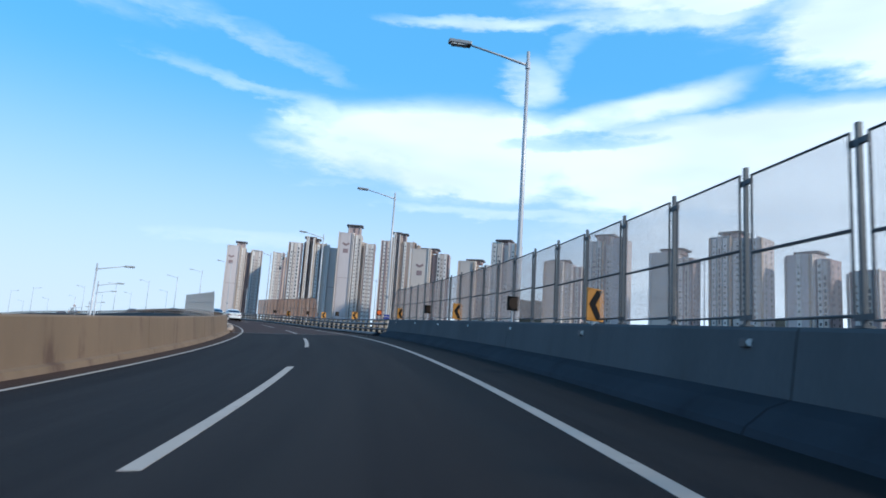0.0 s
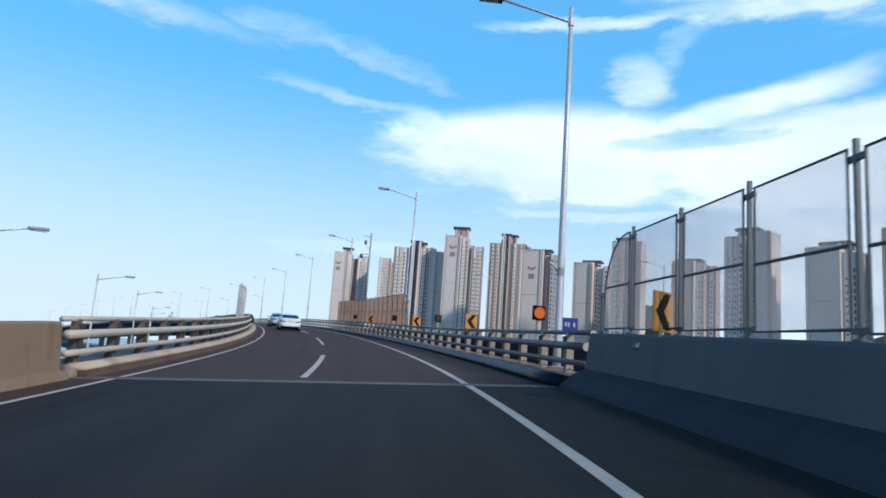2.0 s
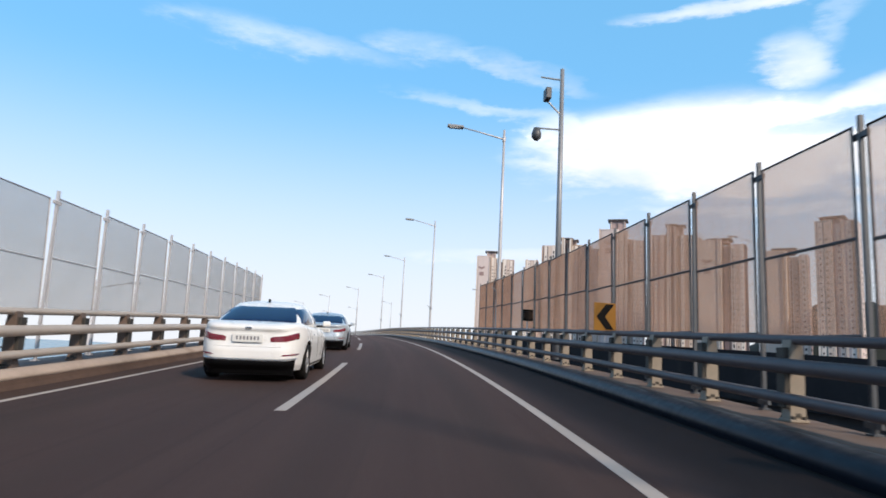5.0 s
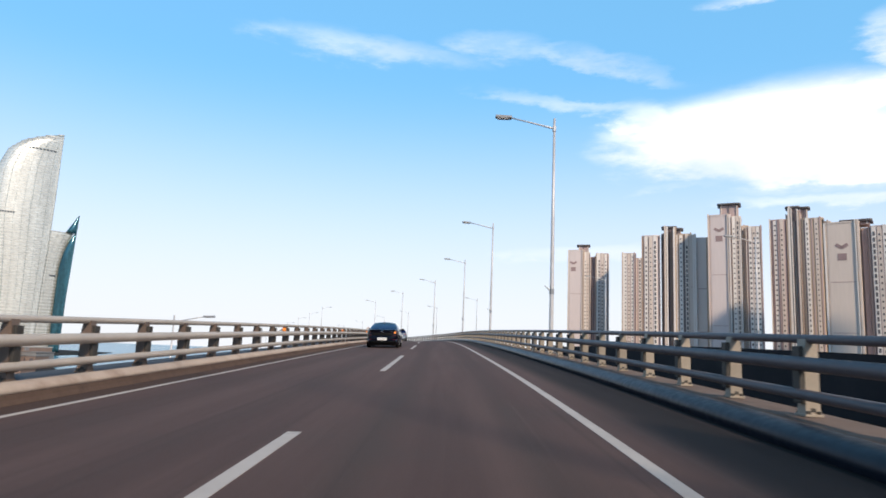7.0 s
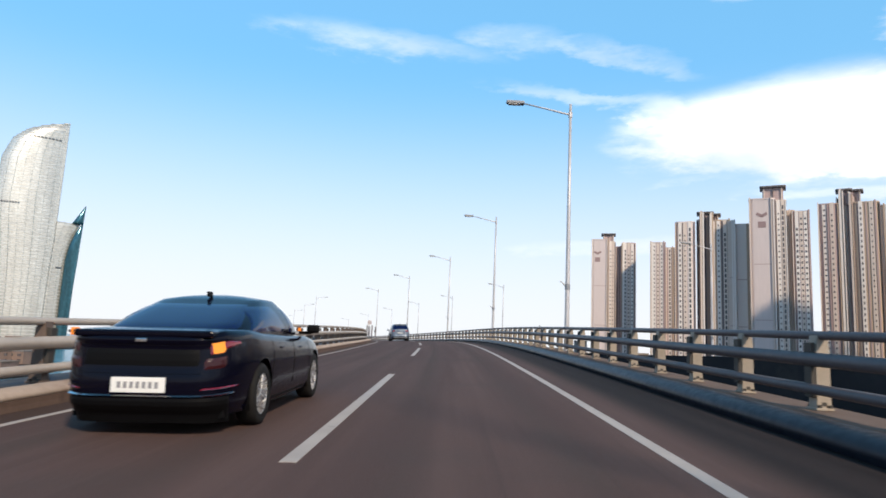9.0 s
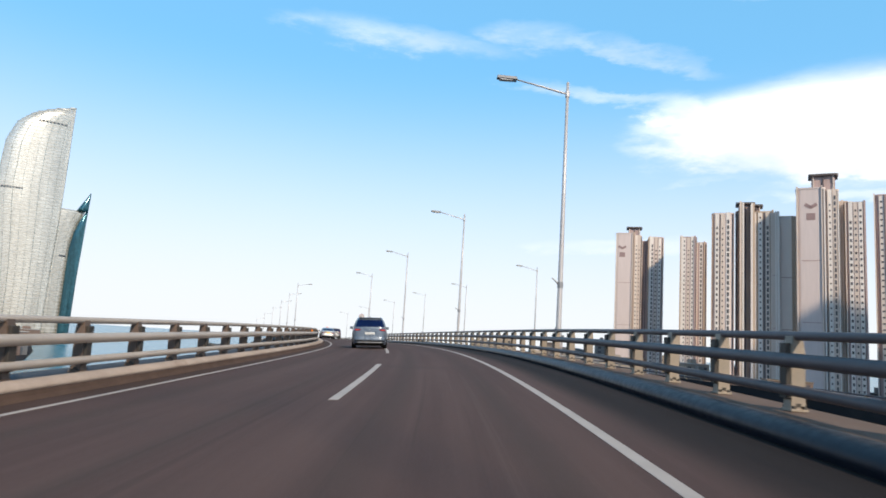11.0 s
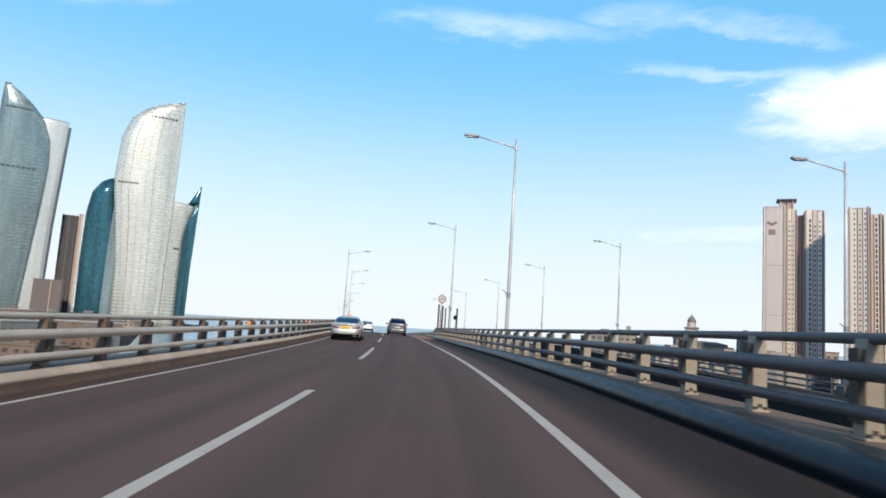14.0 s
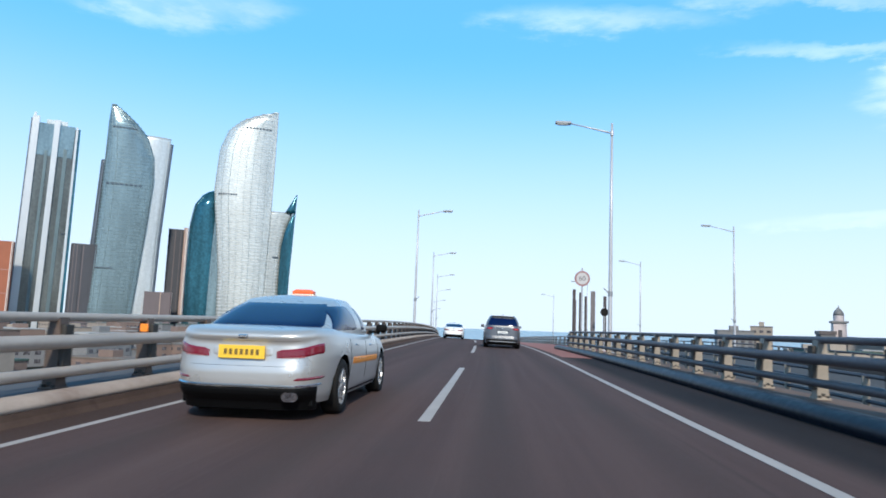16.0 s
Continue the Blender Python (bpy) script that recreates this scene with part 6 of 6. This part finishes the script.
def sedan(label, paint, m, length=4.86, width=1.86, height=1.45, style="dark", category="car"):
    car = empty("sedan", label, category, m)
    wheels = [(-1.40, 0.335), (1.44, 0.335)]
    h = length / 2
    s = Shape(length, width, 0.20,
              [(-h, 0.96), (-h + 0.25, 1.02), (-h + 0.7, 1.03), (-1.2, 0.985), (0.0, 0.94), (1.0, 0.92), (1.6, 0.86), (h - 0.25, 0.74), (h, 0.62)],
              [(0.0, -0.12), (0.12, -0.03), (0.3, 0.0), (0.45, 0.0), (0.62, -0.03), (0.86, -0.045), (0.95, 0.0), (1.0, -0.03)],
              [(0.0, -0.16), (0.2, -0.03), (0.45, 0.0), (0.8, -0.05), (1.0, -0.16)],
              [(0.0, 0.93), (0.12, 0.965), (0.4, 0.99), (0.62, 1.0), (0.80, 0.985), (0.93, 0.955), (1.0, 0.91)])
    body = part("body", s.body(wheels, 0.385), paint, car, smooth=True)
    part("underbody", box(-width * 0.40, width * 0.40, -h + 0.25, h - 0.3, 0.17, 0.55), TRIM, car)
    c = Cabin((-h + 0.44, 1.12), (-0.80, 0.32), 0.82, 0.60, 0.95, height - 0.05)
    cabin = part("cabin", c.body(), paint, car, smooth=True)
    back = lambda q: (lambda v: 1.5 * math.pi + q * (0.84 - 0.10 * v))
    part("rear_window", c.pane(back(-1), back(1), 0.16, 0.93), TINT, cabin, smooth=True)
    part("windscreen", c.pane(lambda v: 0.5 * math.pi - 0.66, lambda v: 0.5 * math.pi + 0.66, 0.05, 0.93), TINT, cabin, smooth=True)
    for sgn in (-1, 1):
        edges = [(-1.62, -0.98), (-0.86, -0.64), (-0.56, -0.36), (0.02, -0.02), (0.06, 0.02), (0.96, 0.22)]
        for (a0, a1), (b0, b1) in ((edges[0], edges[3]), (edges[4], edges[5])):
            part("side_window", c.pane(lambda v, p=a0, q=a1: c.t_at(p + (q - p) * v, v, sgn), lambda v, p=b0, q=b1: c.t_at(p + (q - p) * v, v, sgn), 0.08, 0.86), TINT, cabin, smooth=True)
        mir = box(-0.085, 0.09, -0.05, 0.06, -0.06, 0.06, 0.035)
        part("door_mirror", mir, TRIM if style != "white" else paint, car).matrix_basis = pose(sgn * (width / 2 + 0.06), 0.86, 1.03)
        part("mirror_arm", box(-0.09, 0.09, -0.03, 0.03, -0.02, 0.02), TRIM, car).matrix_basis = pose(sgn * (width / 2 - 0.06), 0.90, 0.975)
        for y in (-0.62, 0.38):
            part("door_handle", s.patch(s.t_side(y - 0.11, 0.8, sgn), s.t_side(y + 0.11, 0.8, sgn), 0.79, 0.825, 0.022, 6, 2), CHROME if style != "dark" else paint, body)
        for y in (-1.02, 0.02, 0.98):
            part("door_gap", s.patch(s.t_side(y - 0.004, 0.6, sgn), s.t_side(y + 0.004, 0.6, sgn), 0.16, 0.97, 0.0035, 2, 12), TRIM, body)
        part("sill_trim", s.patch(s.t_side(-0.95, 0.05, sgn), s.t_side(0.95, 0.05, sgn), 0.005, 0.10, 0.004, 12, 2), TRIM, body)
        for y0, z0 in wheels:
            bm = bmesh.new()
            n = 18
            arc = [(0.40 * math.cos(math.pi * (k / n * 1.25 - 0.125)), 0.40 * math.sin(math.pi * (k / n * 1.25 - 0.125))) for k in range(n + 1)]
            inner = [bm.verts.new((sgn * width * 0.28, y0 + a, max(0.19, z0 + b))) for a, b in arc]
            outer = [bm.verts.new((sgn * (width / 2 * 0.955), y0 + a, max(0.19, z0 + b))) for a, b in arc]
            for k in range(n):
                bm.faces.new((inner[k], inner[k + 1], outer[k + 1], outer[k]))
            bm.faces.new(inner)
            bmesh.ops.recalc_face_normals(bm, faces=bm.faces)
            part("wheel_well", bm, TRIM, body)
        # tail light that wraps round the corner
        if style == "dark":
            # red lens on the right, a darker one on the left
            part("tail_light", s.patch(s.t_back(sgn * 0.66, 0.72), s.t_side(-h + 0.46, 0.8, sgn) + (2 * math.pi if sgn > 0 else 0), 0.74, 0.90, 0.010, 14, 4, (0.10, -0.02)), RED_LENS if sgn > 0 else DARK_LENS, body)
            if sgn > 0:
                part("turn_signal", s.patch(s.t_back(0.66, 0.8), s.t_back(0.78, 0.8), 0.75, 0.90, 0.016, 5, 3), SIGNAL, body, "lit amber turn signal")
            part("lamp_lower", s.patch(s.t_back(sgn * 0.60, 0.6), s.t_back(sgn * 0.80, 0.6), 0.56, 0.73, 0.008, 6, 3), DARK_LENS, body)
        else:
            lens = RED_LENS
            part("tail_light", s.patch(s.t_back(sgn * 0.36, 0.7), s.t_side(-h + 0.40, 0.8, sgn) + (2 * math.pi if sgn > 0 else 0), 0.63, 0.77, 0.010, 14, 4, (0.03, 0.06)), lens, body)
            part("lamp_lower", s.patch(s.t_back(sgn * 0.42, 0.65), s.t_back(sgn * 0.72, 0.65), 0.64, 0.665, 0.014, 6, 2), PINK_LENS, body)
        part("rear_reflector", s.patch(s.t_back(sgn * 0.56, 0.33), s.t_back(sgn * 0.86, 0.33), 0.32, 0.36 if style == "dark" else 0.38, 0.010, 6, 2), RED_LENS, body)
        part("head_light", s.patch(s.t_side(h - 0.55, 0.8, sgn), 0.5 * math.pi - sgn * 0.62, 0.66, 0.86, 0.008, 8, 3), CHROME, body)
    a, b = s.t_back(-0.80, 0.1), s.t_back(0.80, 0.1)
    part("diffuser", s.patch(a, b, -0.09, 0.246, 0.010, 24, 6), TRIM, body)
    part("bumper_strip", s.patch(s.t_back(-0.83, 0.18), s.t_back(0.83, 0.18), 0.244, 0.276, 0.022, 16, 2), CHROME, body)
    part("boot_gap", s.patch(s.t_back(-0.62, 0.52), s.t_back(0.62, 0.52), 0.525, 0.535, 0.003, 14, 2), TRIM, body)
    part("boot_gap", s.patch(s.t_back(-0.70, 0.9), s.t_back(0.70, 0.9), 0.875, 0.885, 0.003, 14, 2), TRIM, body)
    if style == "dark":
        part("spoiler", box(-0.68, 0.68, -h + 0.02, -h + 0.24, 0.955, 1.022, 0.02), paint, car)
    if style != "taxi":
        part("aerial", box(-0.014, 0.014, -0.72, -0.58, height - 0.03, height + 0.035, 0.008), TRIM, car)
    yb = -h + 0.01
    if style == "dark":
        part("rear_panel", s.patch(s.t_back(-0.58, 0.8), s.t_back(0.58, 0.8), 0.60, 0.86, 0.006, 14, 3), TRIM, body)
        plate_z, mat = 0.50, PLATE_WHITE
    else:
        plate_z, mat = 0.755, PLATE_YELLOW if style == "taxi" else PLATE_WHITE
        part("plate_recess", s.patch(s.t_back(-0.36, 0.7), s.t_back(0.36, 0.7), 0.63, 0.83, 0.003, 8, 3), paint, body)
    shift = 0.0
    pl = part("number_plate", box(-0.26, 0.26, yb - 0.024 - shift, yb - 0.004 - shift, plate_z - 0.072, plate_z + 0.072, 0.004), mat, car, "yellow number plate" if style == "taxi" else "white number plate")
    plate_bars(pl, yb - 0.0245 - shift, plate_z, PLATE_INK_DARK if style == "taxi" else PLATE_INK, 0.42, 0.062)
    part("badge", box(-0.055, 0.055, yb - 0.012, yb + 0.03, 0.905, 0.945, 0.008), CHROME, car)
    if style == "taxi":
        for x in (0.52, 0.56, 0.60):
            part("exhaust_pipe", tube([(x, -h - 0.012, 0.285), (x, -h + 0.16, 0.285)], 0.05, 12), CHROME, car)
        lamp = part("roof_sign", box(-0.17, 0.17, -0.22, -0.02, height - 0.03, height + 0.03, 0.02), LAMP_PLASTIC, car, "cream base of the taxi roof lamp")
        bm = box(-0.16, 0.16, -0.20, -0.04, height + 0.028, height + 0.095, 0.03)
        for v in bm.verts:
            if v.co.z > height + 0.07:
                v.co.x *= 0.8
        part("lamp_cover", bm, RED_ORANGE, lamp, "red-orange lamp cover")
        for sgn in (-1, 1):
            st = part("stripe", s.patch(s.t_side(-0.90, 0.58, sgn), s.t_side(0.92, 0.58, sgn), 0.46, 0.64, 0.005, 18, 3), ORANGE_FILM, body, "orange vinyl door stripe")
            for k in range(8):
                y = -0.72 + 0.19 * k
                part("stripe_mark", s.patch(s.t_side(y, 0.57, sgn), s.t_side(y + 0.10, 0.57, sgn), 0.54, 0.60, 0.008, 3, 2), WHITE_SIGN if k < 4 else TRIM, st)
    fit_wheels(car, 0.335, 0.225, width / 2 - 0.125, 1.44, -1.40)
    return car


def minivan(label, paint, m):
    length, width, height = 5.1, 1.98, 1.76
    car = empty("minivan", label, "minivan", m)
    wheels = [(-1.50, 0.35), (1.55, 0.35)]
    h = length / 2
    s = Shape(length, width, 0.22,
              [(-h, 1.12), (-1.5, 1.11), (0.0, 1.07), (1.2, 1.03), (1.9, 0.96), (h - 0.2, 0.82), (h, 0.70)],
              [(0.0, -0.12), (0.10, -0.02), (0.25, 0.02), (0.36, 0.02), (0.44, -0.02), (1.0, -0.06)],
              [(0.0, -0.14), (0.2, -0.03), (0.5, 0.0), (0.8, -0.06), (1.0, -0.2)],
              [(0.0, 0.93), (0.12, 0.965), (0.4, 0.99), (0.62, 1.0), (0.85, 0.985), (1.0, 0.94)], 7.0)
    body = part("body", s.body(wheels, 0.41), paint, car, smooth=True)
    part("underbody", box(-width * 0.40, width * 0.40, -h + 0.25, h - 0.3, 0.19, 0.55), TRIM, car)
    c = Cabin((-h + 0.07, 1.62), (-h + 0.34, 0.62), 0.915, 0.70, 1.06, height - 0.07, 7.0)
    cabin = part("cabin", c.body(), paint, car, smooth=True)
    back = lambda q: (lambda v: 1.5 * math.pi + q * (0.74 - 0.04 * v))
    part("rear_window", c.pane(back(-1), back(1), 0.16, 0.90), TINT, cabin, smooth=True)
    part("windscreen", c.pane(lambda v: 0.5 * math.pi - 0.70, lambda v: 0.5 * math.pi + 0.70, 0.05, 0.93), TINT, cabin, smooth=True)
    part("roof_spoiler", box(-0.60, 0.60, -h + 0.24, -h + 0.60, height - 0.10, height - 0.05, 0.02), paint, car)
    for sgn in (-1, 1):
        for a0, a1, b0, b1 in ((-2.20, -2.05, -1.15, -1.15), (-1.06, -1.06, 0.02, 0.02), (0.12, 0.12, 1.30, 0.50)):
            part("side_window", c.pane(lambda v, p=a0, q=a1: c.t_at(p + (q - p) * v, v, sgn), lambda v, p=b0, q=b1: c.t_at(p + (q - p) * v, v, sgn), 0.10, 0.88), TINT, cabin, smooth=True)
        part("roof_rail", tube([(sgn * 0.62, -1.75, height - 0.06), (sgn * 0.63, -1.5, height - 0.01), (sgn * 0.63, 0.2, height - 0.01), (sgn * 0.60, 0.4, height - 0.06)], 0.014, 8), CHROME, car)
        part("door_mirror", box(-0.09, 0.11, -0.06, 0.07, -0.085, 0.085, 0.045), paint, car).matrix_basis = pose(sgn * (width / 2 + 0.08), 1.12, 1.16)
        part("mirror_arm", box(-0.10, 0.10, -0.03, 0.03, -0.02, 0.02), TRIM, car).matrix_basis = pose(sgn * (width / 2 - 0.06), 1.14, 1.08)
        for y in (-0.14, 0.30):
            part("door_handle", s.patch(s.t_side(y - 0.12, 0.8, sgn), s.t_side(y + 0.12, 0.8, sgn), 0.83, 0.865, 0.026, 6, 2), CHROME, body)
        for y in (-1.12, 0.07, 1.18):
            part("door_gap", s.patch(s.t_side(y - 0.005, 0.6, sgn), s.t_side(y + 0.005, 0.6, sgn), 0.14, 0.98, 0.0035, 2, 12), TRIM, body)
        part("sill_trim", s.patch(s.t_side(-1.0, 0.05, sgn), s.t_side(1.05, 0.05, sgn), 0.005, 0.09, 0.004, 12, 2), TRIM, body)
        for y0, z0 in wheels:
            bm = bmesh.new()
            n = 18
            arc = [(0.425 * math.cos(math.pi * (k / n * 1.25 - 0.125)), 0.425 * math.sin(math.pi * (k / n * 1.25 - 0.125))) for k in range(n + 1)]
            inner = [bm.verts.new((sgn * width * 0.28, y0 + a, max(0.2, z0 + b))) for a, b in arc]
            outer = [bm.verts.new((sgn * (width / 2 * 0.955), y0 + a, max(0.2, z0 + b))) for a, b in arc]
            for k in range(n):
                bm.faces.new((inner[k], inner[k + 1], outer[k + 1], outer[k]))
            bm.faces.new(inner)
            bmesh.ops.recalc_face_normals(bm, faces=bm.faces)
            part("wheel_well", bm, TRIM, body)
        part("tail_light", s.patch(s.t_back(sgn * 0.52, 0.9), s.t_side(-h + 0.36, 0.9, sgn) + (2 * math.pi if sgn > 0 else 0), 0.83, 0.965, 0.010, 20, 5, (-0.02, 0.02)), RED_LENS, body)
        part("brake_light", s.patch(s.t_back(sgn * 0.60, 0.9), s.t_back(sgn * 0.80, 0.9), 0.85, 0.93, 0.018, 6, 2), BRAKE, body, "lit red brake light")
        part("head_light", s.patch(s.t_side(h - 0.6, 0.8, sgn), 0.5 * math.pi - sgn * 0.62, 0.66, 0.86, 0.008, 8, 3), CHROME, body)
    part("bumper_trim", s.patch(s.t_back(-0.86, 0.2), s.t_back(0.86, 0.2), 0.17, 0.27, 0.010, 16, 3), TRIM, body)
    part("lower_trim", s.patch(s.t_back(-0.84, 0.05), s.t_back(0.84, 0.05), -0.08, 0.10, 0.010, 24, 6), TRIM, body)
    part("skid_plate", s.patch(s.t_back(-0.70, 0.12), s.t_back(0.70, 0.12), 0.10, 0.165, 0.016, 16, 3), GREY_STEEL, body)
    part("plate_trim", s.patch(s.t_back(-0.44, 0.75), s.t_back(0.44, 0.75), 0.735, 0.765, 0.018, 10, 2), CHROME, body)
    part("tailgate_gap", s.patch(s.t_back(-0.76, 0.42), s.t_back(0.76, 0.42), 0.405, 0.42, 0.003, 14, 2), TRIM, body)
    pl = part("number_plate", box(-0.26, 0.26, -h - 0.012, -h + 0.06, 0.775, 0.885, 0.004), PLATE_WHITE, car, "white number plate")
    plate_bars(pl, -h - 0.0125, 0.83, PLATE_INK, 0.40, 0.05)
    part("badge", box(-0.06, 0.06, -h + 0.03, -h + 0.08, 1.02, 1.06, 0.008), CHROME, car)
    part("aerial", box(-0.015, 0.015, -1.75, -1.60, height - 0.05, height + 0.04, 0.008), TRIM, car)
    fit_wheels(car, 0.35, 0.235, width / 2 - 0.13, 1.55, -1.50)
    return car


def parked(s, across):
    return stand(s, across, 0.0, follow=True)


WHITE_PAINT = car_paint("white_car_paint", (0.78, 0.78, 0.77), 0.0, 0.3)
SILVER_PAINT = car_paint("silver_car_paint", (0.50, 0.49, 0.48), 0.55, 0.32)
BLUE_SILVER = car_paint("pale_silver_car_paint", (0.45, 0.50, 0.55), 0.4, 0.3)
DARK_GREY = car_paint("dark_grey_car_paint", (0.10, 0.105, 0.12), 0.35, 0.3)
BLACK_PAINT = surface("blue_black_car_paint", (0.0022, 0.0022, 0.007), 0.14, 0.0, vary=0.05, spec=0.16)
STEEL_BLUE = car_paint("steel_blue_car_paint", (0.115, 0.145, 0.19), 0.35, 0.3)

sedan("white sedan with tinted windows on the inner lane", WHITE_PAINT, parked(90.5, -2.85), style="white")
sedan("pale silver sedan ahead on the inner lane", BLUE_SILVER, parked(104.8, -2.95), style="white")
sedan("blue-black sedan with a lit turn signal", BLACK_PAINT, parked(147.7, -3.3), 4.9, 1.86, 1.445, "dark")
minivan("steel blue minivan with lit brake lights", STEEL_BLUE, parked(211.0, -2.55))
sedan("silver taxi with orange stripe and roof lamp", SILVER_PAINT, parked(262.5, -3.58), 4.86, 1.86, 1.465, "taxi", "taxi")
sedan("white sedan far ahead on the inner lane", WHITE_PAINT, parked(315.0, -3.5), style="white")
# the steel blue minivan added again further on, in dark grey
minivan("second copy of the minivan, dark grey, far ahead in the outer lane", DARK_GREY, parked(291.5, -0.2))
